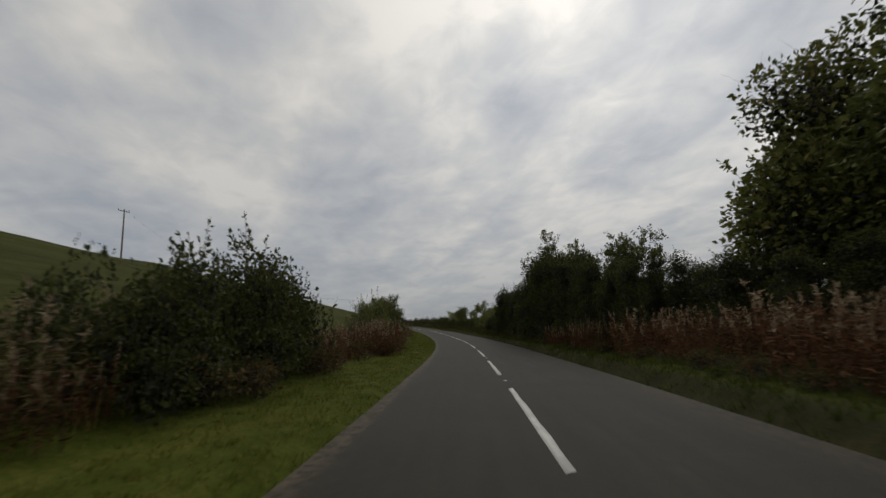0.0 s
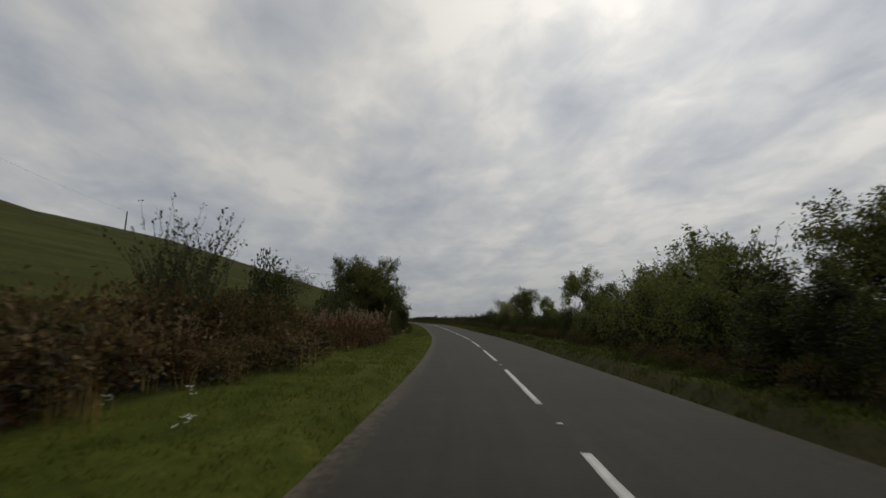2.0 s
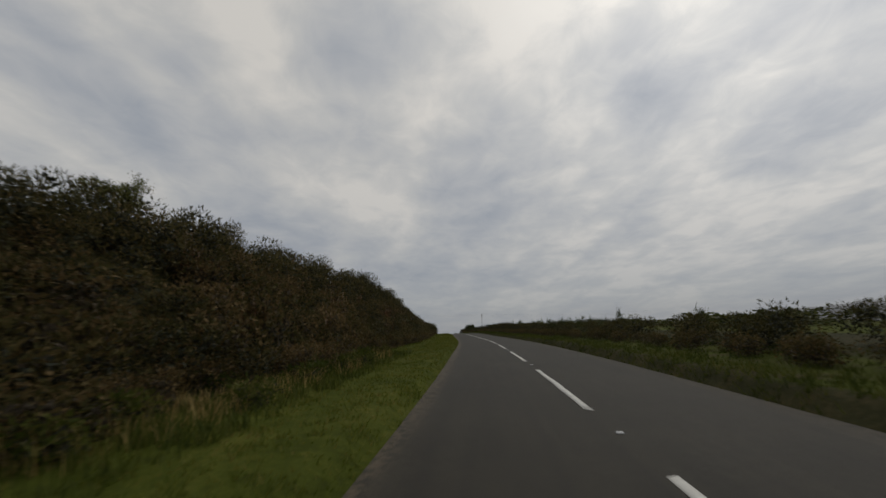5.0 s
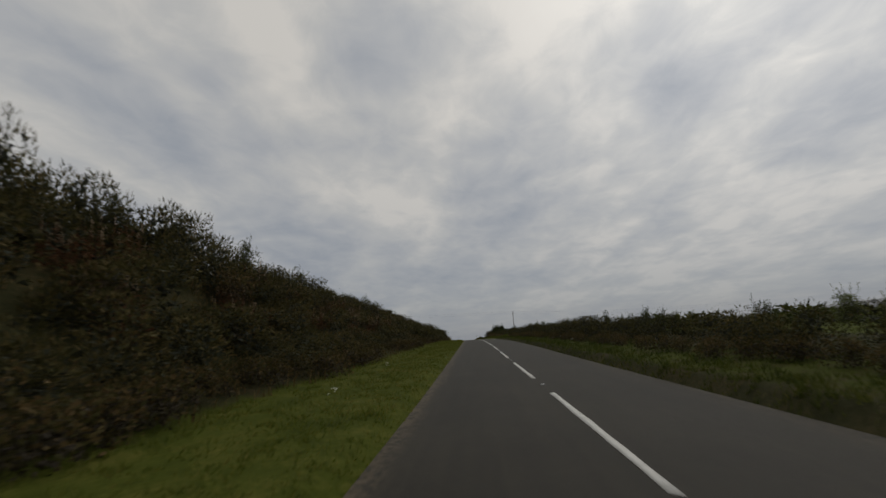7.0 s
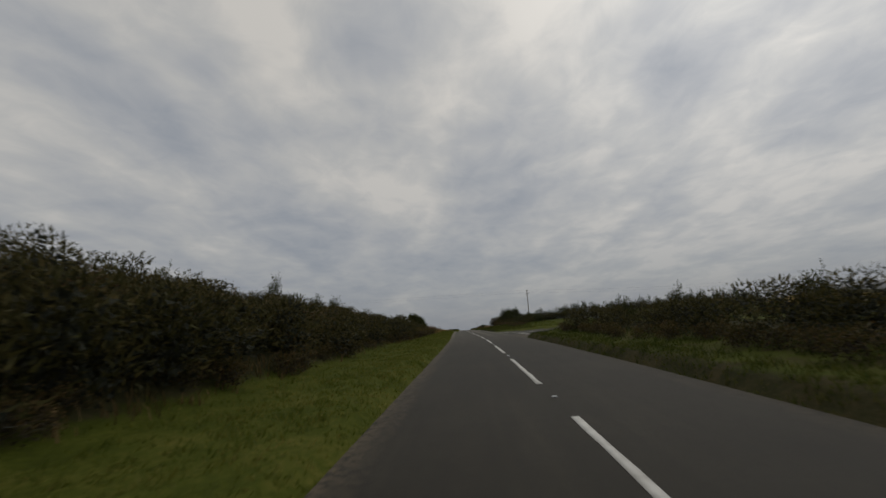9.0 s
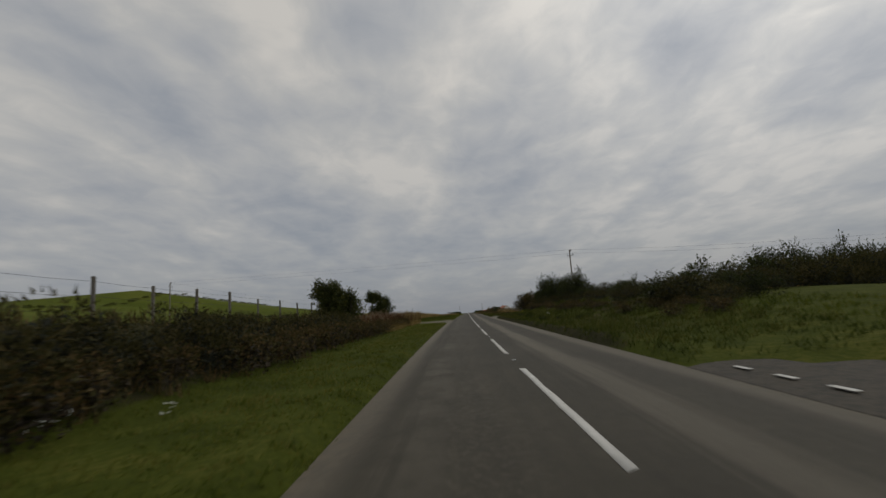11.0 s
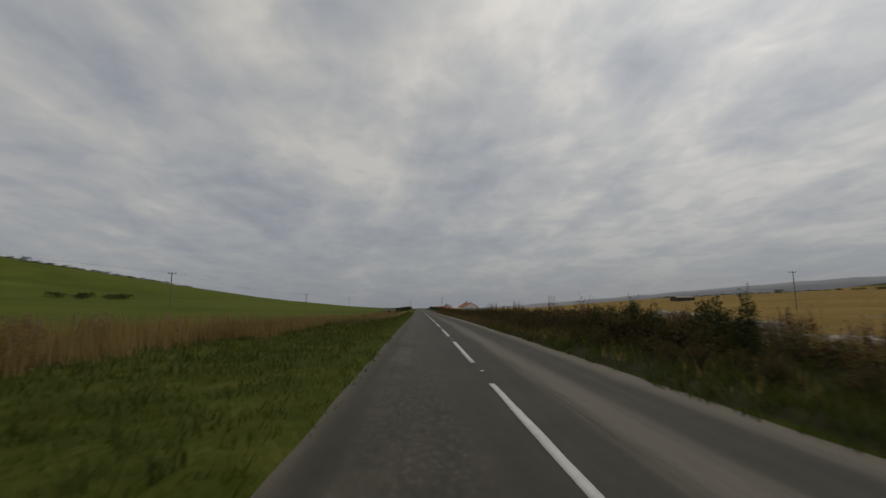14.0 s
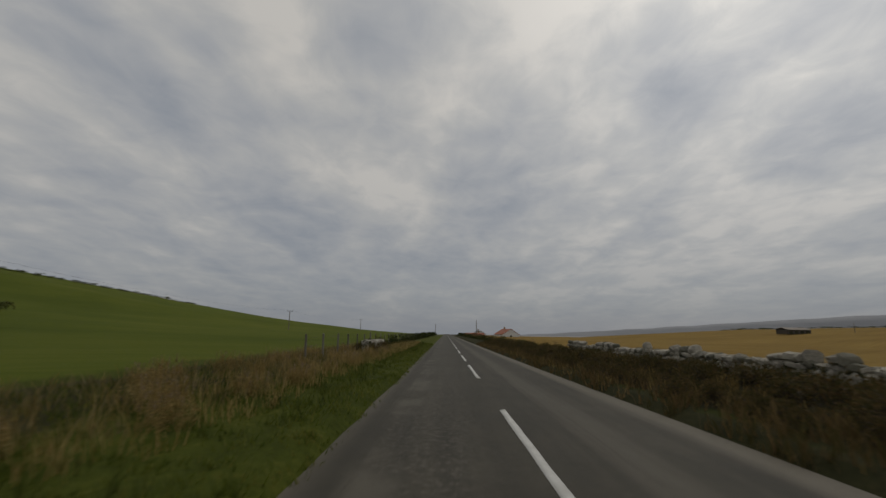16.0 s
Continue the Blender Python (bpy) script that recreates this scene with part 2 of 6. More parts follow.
M_BRAMBLE = leaf_material("bramble_leaves", [(0.2, (0.036, 0.038, 0.012)), (0.40, (0.078, 0.068, 0.023)), (0.60, (0.130, 0.086, 0.036)), (0.82, (0.215, 0.15, 0.07))], 0.7, 0.3)
M_WEED = leaf_material("withered_weeds", [(0.2, (0.034, 0.026, 0.012)), (0.45, (0.092, 0.050, 0.024)), (0.7, (0.16, 0.070, 0.036)), (0.9, (0.20, 0.135, 0.06))], 0.8, 0.2)
M_SEEDY = leaf_material("seeding_weeds", [(0.2, (0.055, 0.052, 0.018)), (0.5, (0.125, 0.108, 0.042)), (0.85, (0.25, 0.205, 0.10))], 0.8, 0.25)
M_FLUFF = leaf_material("seed_fluff", [(0.2, (0.17, 0.115, 0.07)), (0.6, (0.29, 0.22, 0.14)), (0.9, (0.44, 0.36, 0.26))], 0.9, 0.3)
M_DRY = leaf_material("dry_grass", [(0.2, (0.135, 0.090, 0.030)), (0.5, (0.28, 0.195, 0.068)), (0.85, (0.45, 0.335, 0.135))], 0.8, 0.3)
M_GRASS = leaf_material("verge_grass", [(0.2, (0.036, 0.052, 0.008)), (0.45, (0.078, 0.102, 0.014)), (0.65, (0.135, 0.146, 0.024)), (0.9, (0.24, 0.20, 0.066))], 0.6, 0.4, 0.45)
# rank grass: verge green, darkened to put the right verge's shade into it
M_RANK_SHADED = leaf_material("rank_grass", [(0.2, (0.022, 0.033, 0.007)), (0.45, (0.050, 0.067, 0.011)), (0.65, (0.086, 0.096, 0.018)), (0.9, (0.165, 0.14, 0.048))], 0.7, 0.35, 0.45)
M_PINE = leaf_material("pine_needles", [(0.2, (0.010, 0.018, 0.010)), (0.8, (0.028, 0.042, 0.022))], 0.6, 0.1)
# near-black, so the shade inside a bush is already in the colour
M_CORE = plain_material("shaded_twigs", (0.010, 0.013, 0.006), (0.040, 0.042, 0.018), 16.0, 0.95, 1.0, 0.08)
M_BROWNCORE = plain_material("brown_stalks", (0.022, 0.017, 0.009), (0.085, 0.062, 0.032), 18.0, 0.95, 1.0, 0.08)
M_BARK = plain_material("bark", (0.022, 0.018, 0.013), (0.075, 0.064, 0.05), 14.0, 0.9, 0.7)
M_PALEBARK = plain_material("pale_bark", (0.16, 0.145, 0.12), (0.34, 0.32, 0.28), 14.0, 0.9, 0.6)
M_POLE = plain_material("weathered_pole", (0.10, 0.085, 0.065), (0.20, 0.175, 0.14), 8.0, 0.85, 0.5)
M_POST = plain_material("grey_fence_wood", (0.09, 0.08, 0.065), (0.21, 0.19, 0.155), 12.0, 0.9, 0.6)
M_STEEL = plain_material("galvanised_steel", (0.16, 0.165, 0.17), (0.30, 0.30, 0.30), 20.0, 0.5, 0.1, 0.01, 0.8)
M_WIRE = plain_material("dull_wire", (0.025, 0.025, 0.025), (0.05, 0.05, 0.05), 5.0, 0.9, 0.0, 0.01, 0.0)
M_CERAMIC = plain_material("brown_ceramic", (0.05, 0.03, 0.02), (0.10, 0.07, 0.05), 20.0, 0.3, 0.0)
M_STONE = plain_material("limestone", (0.11, 0.10, 0.08), (0.44, 0.405, 0.33), 9.0, 0.9, 0.8, 0.03)
M_MOSSY = plain_material("mossy_limestone", (0.05, 0.05, 0.032), (0.20, 0.185, 0.14), 9.0, 0.9, 0.8, 0.03)
M_WHITEWALL = plain_material("white_render", (0.62, 0.62, 0.60), (0.82, 0.82, 0.80), 3.0, 0.9, 0.2)
M_ROOF = plain_material("red_roof_tiles", (0.20, 0.065, 0.035), (0.36, 0.13, 0.07), 4.0, 0.8, 0.4)
M_SLATE = plain_material("grey_slates", (0.07, 0.07, 0.075), (0.15, 0.15, 0.155), 4.0, 0.6, 0.3)
M_BRICK = plain_material("buff_brick", (0.24, 0.16, 0.10), (0.36, 0.26, 0.17), 6.0, 0.9, 0.4)
M_DARKBOARD = plain_material("dark_boards", (0.035, 0.03, 0.026), (0.09, 0.08, 0.065), 5.0, 0.85, 0.4)
M_RUSTROOF = plain_material("weathered_sheet_roof", (0.15, 0.12, 0.09), (0.27, 0.23, 0.18), 3.0, 0.8, 0.3)
M_SIGNWHITE = plain_material("white_sign_paint", (0.72, 0.73, 0.74), (0.82, 0.82, 0.82), 3.0, 0.5, 0.05)
M_SIGNBLUE = plain_material("blue_sign_paint", (0.05, 0.08, 0.20), (0.07, 0.11, 0.26), 3.0, 0.5, 0.05)
M_GLASSDARK = plain_material("window_glass", (0.02, 0.025, 0.03), (0.05, 0.055, 0.06), 2.0, 0.1, 0.0)
M_PETAL = plain_material("white_petals", (0.60, 0.60, 0.52), (0.80, 0.80, 0.74), 9.0, 0.8, 0.0)
M_YELLOW = plain_material("yellow_petals", (0.55, 0.38, 0.03), (0.75, 0.55, 0.06), 9.0, 0.8, 0.0)


def road_material():
    m, k = material("asphalt")
    pos = k.n("ShaderNodeTexCoord").outputs["Object"]
    uv = k.n("ShaderNodeSeparateXYZ", {0: k.n("ShaderNodeUVMap").outputs[0]})
    off, s = uv.outputs[0], uv.outputs[1]
    grit = k.noise(pos, 110.0, 3.0, 0.7)
    chips = k.n("ShaderNodeTexVoronoi", {"Vector": pos, "Scale": 55.0}).outputs["Distance"]
    blotch = k.noise(pos, 0.55, 5.0, 0.6)
    long_pos = k.n("ShaderNodeCombineXYZ", {0: k.math("MULTIPLY", off, 1.6), 1: k.math("MULTIPLY", s, 0.06), 2: 0.0}).outputs[0]
    streak = k.noise(long_pos, 2.2, 5.0, 0.6, 0.4)
    patchy = k.noise(pos, 7.0, 4.0, 0.65)
    tone = k.math("ADD", k.math("MULTIPLY", grit, 0.32), k.math("ADD", k.math("MULTIPLY", blotch, 0.24), k.math("ADD", k.math("MULTIPLY", streak, 0.26), k.math("MULTIPLY", patchy, 0.18))))
    base = k.ramp(tone, [(0.3, (0.020, 0.0187, 0.0148)), (0.5, (0.042, 0.0388, 0.0302)), (0.7, (0.078, 0.0718, 0.0565))])
    base = k.mix(k.step(s, 240.0, 275.0), k.mix(1.0, base, (0.63, 0.59, 0.51), "MULTIPLY"), k.mix(1.0, base, (1.14, 1.085, 0.97), "MULTIPLY"))
    # worn, dusty lanes on the older stretch
    wob = k.math("MULTIPLY", k.math("SUBTRACT", streak, 0.5), 0.9)
    old = k.step(s, 255.0, 300.0)
    u = k.math("ADD", off, wob)
    band = k.math("MULTIPLY", k.step(k.math("ABSOLUTE", k.math("SUBTRACT", u, 1.15)), 0.5, 0.05), k.step(s, 425.0, 375.0, 0.4, 0.95))
    band2 = k.math("MULTIPLY", k.step(k.math("ABSOLUTE", k.math("ADD", u, 1.75)), 0.40, 0.1), k.step(blotch, 0.42, 0.62))
    dust = k.math("MULTIPLY", old, k.math("ADD", band, k.math("MULTIPLY", band2, 0.5)))
    fringe = k.math("MAXIMUM", k.math("MULTIPLY", k.step(u, 2.3, 2.95), 0.3), k.math("MULTIPLY", k.step(u, -2.35, -2.85), 0.9))
    sandy = k.math("MULTIPLY", old, k.math("MAXIMUM", k.step(k.math("ADD", off, k.math("MULTIPLY", wob, 0.35)), 2.22, 2.62), k.step(k.math("ADD", off, k.math("MULTIPLY", wob, 0.35)), -2.2, -2.7)))
    worn = k.math("MULTIPLY", k.math("MULTIPLY", old, k.step(k.noise(pos, 11.0, 5.0, 0.75), 0.46, 0.68)), k.math("MULTIPLY", k.step(k.math("ABSOLUTE", k.math("ADD", u, 1.3)), 0.95, 0.3), 0.6))
    dust = k.math("MAXIMUM", dust, worn)
    base = k.mix(k.math("MULTIPLY", fringe, k.step(patchy, 0.35, 0.6)), base, (0.100, 0.078, 0.050))
    base = k.mix(k.math("MULTIPLY", k.math("MAXIMUM", dust, sandy), k.step(grit, 0.25, 0.6), clamp=True), base, (0.165, 0.145, 0.112))
    height = k.math("ADD", k.math("MULTIPLY", chips, 0.6), grit)
    finish(k, base, k.math("ADD", 0.62, k.math("MULTIPLY", grit, 0.3)), height, 0.5, 0.006, spec=0.22)
    return m


def paint_material():
    m, k = material("worn_road_paint")
    pos = k.n("ShaderNodeTexCoord").outputs["Object"]
    grit = k.noise(pos, 70.0, 4.0, 0.7)
    wear = k.noise(pos, 3.5, 5.0, 0.65)
    f = k.math("ADD", k.math("MULTIPLY", grit, 0.5), k.math("MULTIPLY", wear, 0.6))
    finish(k, k.ramp(f, [(0.34, (0.17, 0.16, 0.14)), (0.42, (0.44, 0.43, 0.39)), (0.7, (0.62, 0.61, 0.57))]), 0.75, grit, 0.3, 0.004)
    return m


def ground_material():
    m, k = material("turf_and_fields")
    pos = k.n("ShaderNodeNewGeometry").outputs["Position"]
    fine = k.noise(pos, 9.0, 6.0, 0.7)
    mid = k.noise(pos, 0.9, 5.0, 0.6)
    big = k.noise(pos, 0.035, 4.0, 0.55)
    rows = k.n("ShaderNodeMapping", {"Vector": pos, "Rotation": (0, 0, radians(-52)), "Scale": (0.9, 0.03, 0.2)}).outputs[0]
    drill = k.noise(rows, 1.2, 4.0, 0.6)
    t = k.math("ADD", k.math("MULTIPLY", fine, 0.4), k.math("ADD", k.math("MULTIPLY", mid, 0.35), k.math("MULTIPLY", big, 0.25)))
    verge = k.ramp(t, [(0.32, (0.022, 0.030, 0.005)), (0.5, (0.060, 0.073, 0.010)), (0.66, (0.135, 0.125, 0.028))])
    tf = k.math("ADD", k.math("MULTIPLY", drill, 0.35), k.math("ADD", k.math("MULTIPLY", fine, 0.25), k.math("MULTIPLY", big, 0.4)))
    field = k.ramp(tf, [(0.32, (0.046, 0.064, 0.007)), (0.5, (0.084, 0.104, 0.012)), (0.68, (0.138, 0.142, 0.024))])
    ledges = k.noise(k.n("ShaderNodeMapping", {"Vector": pos, "Scale": (0.05, 0.05, 1.5)}).outputs[0], 1.0, 5.0, 0.65, 0.6)
    th = k.math("ADD", k.math("MULTIPLY", t, 0.55), k.math("MULTIPLY", ledges, 0.45))
    rough_hill = k.ramp(th, [(0.36, (0.016, 0.018, 0.005)), (0.47, (0.040, 0.044, 0.010)), (0.56, (0.056, 0.060, 0.013)), (0.66, (0.098, 0.088, 0.026))])
    straw = k.ramp(tf, [(0.32, (0.145, 0.088, 0.020)), (0.5, (0.215, 0.138, 0.034)), (0.7, (0.30, 0.20, 0.056))])
    stones = k.n("ShaderNodeTexVoronoi", {"Vector": pos, "Scale": 38.0}).outputs["Color"]
    stone_l = k.n("ShaderNodeSeparateXYZ", {0: stones}).outputs[0]
    grav = k.ramp(k.math("ADD", k.math("MULTIPLY", stone_l, 0.22), k.math("ADD", k.math("MULTIPLY", mid, 0.55), k.math("MULTIPLY", fine, 0.3))), [(0.3, (0.085, 0.078, 0.06)), (0.55, (0.175, 0.16, 0.122)), (0.8, (0.30, 0.277, 0.22))])
    # dark earth, which also stands in for shade on the right verge
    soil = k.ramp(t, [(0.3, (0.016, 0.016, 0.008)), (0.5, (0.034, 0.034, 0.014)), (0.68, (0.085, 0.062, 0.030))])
    rag = k.math("MULTIPLY", k.math("SUBTRACT", k.math("ADD", fine, mid), 1.0), 0.8)

    def zone(name):
        return k.step(k.math("ADD", k.n("ShaderNodeAttribute", attribute_name=name).outputs["Fac"], rag), 0.38, 0.62)

    c = k.mix(zone("field"), verge, field)
    c = k.mix(zone("hill"), c, rough_hill)
    c = k.mix(zone("stubble"), c, straw)
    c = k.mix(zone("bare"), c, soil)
    c = k.mix(zone("gravel"), c, grav)
    finish(k, c, 0.95, k.math("ADD", fine, k.math("MULTIPLY", stone_l, 0.25)), 0.7, 0.05, spec=0.05)
    return m


def sea_material():
    m, k = material("grey_sea")
    pos = k.n("ShaderNodeNewGeometry").outputs["Position"]
    waves = k.noise(k.n("ShaderNodeMapping", {"Vector": pos, "Rotation": (0, 0, 0.6), "Scale": (1.0, 0.35, 1.0)}).outputs[0], 0.08, 5.0, 0.6)
    finish(k, k.ramp(waves, [(0.3, (0.125, 0.13, 0.138)), (0.7, (0.17, 0.17, 0.175))]), 0.45, waves, 0.6, 1.5, spec=0.5)
    return m


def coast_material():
    """Distant land: the haze of miles of moist air is put into its pale colour."""
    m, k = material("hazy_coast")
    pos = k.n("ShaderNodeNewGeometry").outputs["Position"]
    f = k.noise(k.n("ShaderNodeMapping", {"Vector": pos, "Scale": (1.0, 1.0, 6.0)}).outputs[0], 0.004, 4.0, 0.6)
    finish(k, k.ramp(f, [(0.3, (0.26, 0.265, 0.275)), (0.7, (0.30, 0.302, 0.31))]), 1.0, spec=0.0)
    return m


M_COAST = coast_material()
M_ROAD, M_PAINT, M_GROUND, M_SEA = road_material(), paint_material(), ground_material(), sea_material()


# ---- mesh helpers ----
def mesh_loops(name, verts, corners, totals, mats, index=None):
    """A mesh from flat arrays: corner vertices face by face, and corners per face."""
    me = bpy.data.meshes.new(name)
    verts, corners, totals = np.asarray(verts, np.float32), np.asarray(corners, np.int32), np.asarray(totals, np.int32)
    me.vertices.add(len(verts))
    me.vertices.foreach_set("co", verts.ravel())
    me.loops.add(len(corners))
    me.loops.foreach_set("vertex_index", corners)
    me.polygons.add(len(totals))
    me.polygons.foreach_set("loop_start", np.concatenate([[0], np.cumsum(totals)[:-1]]).astype(np.int32))
    for mt in mats:
        me.materials.append(mt)
    if index is not None:
        me.polygons.foreach_set("material_index", np.asarray(index, np.int32))
    me.update(calc_edges=True)
    return me


def mesh_from(name, verts, faces, mats, index=None):
    if isinstance(faces, list):
        totals = np.array([len(f) for f in faces], np.int32)
        corners = np.fromiter((q for f in faces for q in f), np.int32)
    else:
        totals, corners = np.full(len(faces), faces.shape[1], np.int32), faces.ravel()
    return mesh_loops(name, np.asarray(verts, float), corners, totals, mats, index)


def part(name, me, parent, label="", m=None):
    ob = new(name, me)
    ob.parent = parent
    if m is not None:
        ob.matrix_local = m
    if label:
        ob["label"] = label
    return ob


def thing(name, label, category, group="", m=None, me=None, kind=""):
    ob = tagged(new(name, me), label, category, group, kind)
    if m is not None:
        ob.matrix_world = m
    return ob


def shade(me):
    me.polygons.foreach_set("use_smooth", np.ones(len(me.polygons), bool))
    return me


def box_bm(bm, sx, sy, sz, m=None, bevel=0.0):
    r = bmesh.ops.create_cube(bm, size=1.0, matrix=(m or Matrix()) @ Matrix.Diagonal((sx, sy, sz, 1)))
    if bevel:
        ed = list({e for v in r["verts"] for e in v.link_edges})
        bmesh.ops.bevel(bm, geom=ed, offset=bevel, segments=1, affect="EDGES")


def bm_mesh(name, bm, mat):
    me = bpy.data.meshes.new(name)
    bm.to_mesh(me)
    bm.free()
    me.materials.append(mat)
    return me


def box_mesh(name, sx, sy, sz, mat, centre=(0, 0, 0), bevel=0.0):
    bm = bmesh.new()
    box_bm(bm, sx, sy, sz, Matrix.Translation(centre), bevel)
    return bm_mesh(name, bm, mat)


def tubes(lines, sides=5):
    """Vertices and faces of tapered tubes along polylines of (point, radius)."""
    vs, fs = [], []
    n0 = 0
    ang = np.arange(sides) * 2 * math.pi / sides
    for pts, rad in lines:
        pts, rad = np.asarray(pts, float), np.asarray(rad, float)
        d = np.gradient(pts, axis=0)
        d /= np.linalg.norm(d, axis=1)[:, None] + 1e-9
        ref = np.array([1.0, 0, 0]) if abs(d[0][0]) < 0.8 else np.array([0, 1.0, 0])
        u = np.cross(d, ref)
        u /= np.linalg.norm(u, axis=1)[:, None] + 1e-9
        v = np.cross(d, u)
        ring = pts[:, None] + rad[:, None, None] * (np.cos(ang)[None, :, None] * u[:, None] + np.sin(ang)[None, :, None] * v[:, None])
        vs.append(ring.reshape(-1, 3))
        for i in range(len(pts) - 1):
            for j in range(sides):
                a, b = n0 + i * sides + j, n0 + i * sides + (j + 1) % sides
                fs.append((a, b, b + sides, a + sides))
        fs.append(tuple(n0 + (len(pts) - 1) * sides + j for j in range(sides)))
        n0 += len(pts) * sides
    return np.concatenate(vs), fs


def leaf_cards(rng, c, d, length, width, fold=0.25):
    """Small folded leaves at c, pointing along d."""
    n = len(c)
    d = d / (np.linalg.norm(d, axis=1)[:, None] + 1e-9)
    r = rng.normal(size=(n, 3))
    side = np.cross(d, r)
    side /= np.linalg.norm(side, axis=1)[:, None] + 1e-9
    nor = np.cross(side, d)
    L, W = np.broadcast_to(length, n)[:, None], np.broadcast_to(width, n)[:, None]
    a = c
    b = c + d * L * 0.5 + side * W * 0.5 + nor * W * fold
    t = c + d * L
    e = c + d * L * 0.5 - side * W * 0.5 + nor * W * fold
    v = np.stack([a, b, t, e], 1).reshape(-1, 3)
    i = np.arange(n)[:, None] * 4
    return v, np.concatenate([i + np.array([[0, 1, 2]]), i + np.array([[0, 2, 3]])])


def slivers(rng, c, d, length, width):
    """Spines and narrow withered leaves: one thin triangle each."""
    n = len(c)
    d = d / (np.linalg.norm(d, axis=1)[:, None] + 1e-9)
    side = np.cross(d, rng.normal(size=(n, 3)))
    side /= np.linalg.norm(side, axis=1)[:, None] + 1e-9
    L, W = np.broadcast_to(length, n)[:, None], np.broadcast_to(width, n)[:, None]
    v = np.stack([c - side * W * 0.5, c + side * W * 0.5, c + d * L], 1).reshape(-1, 3)
    return v, np.arange(3 * n).reshape(n, 3)


def blades(rng, base, height, width, lean, sway=None):
    """Grass blades: bent triangles with two segments."""
    n = len(base)
    a = rng.uniform(0, 2 * math.pi, n)
    side = np.stack([np.cos(a), np.sin(a), np.zeros(n)], 1)
    b = rng.uniform(0, 2 * math.pi, n)
    tilt = np.stack([np.cos(b), np.sin(b), np.zeros(n)], 1) * (lean * rng.uniform(0.2, 1, n) * height)[:, None]
    if sway is not None:
        tilt = tilt + np.asarray(sway) * height[:, None]
    up = np.array([0, 0, 1.0])
    w = width[:, None] * 0.5
    p0, p1 = base - side * w, base + side * w
    midp = base + tilt * 0.35 + up * height[:, None] * 0.6
    p2, p3 = midp + side * w * 0.8, midp - side * w * 0.8
    tip = base + tilt + up * (height * rng.uniform(0.85, 1.0, n))[:, None]
    v = np.stack([p0, p1, p2, p3, tip], 1).reshape(-1, 3)
    i = np.arange(n)[:, None] * 5
    f = np.concatenate([i + np.array([[0, 1, 2]]), i + np.array([[0, 2, 3]]), i + np.array([[3, 2, 4]])])
    return v, f


def join(pieces):
    """Several (verts, faces) as one."""
    vs, fs, n = [], [], 0
    for v, f in pieces:
        vs.append(np.asarray(v))
        fs.extend([tuple(q + n for q in face) for face in f] if isinstance(f, list) else map(tuple, (f + n).tolist()))
        n += len(v)
    return np.concatenate(vs), fs


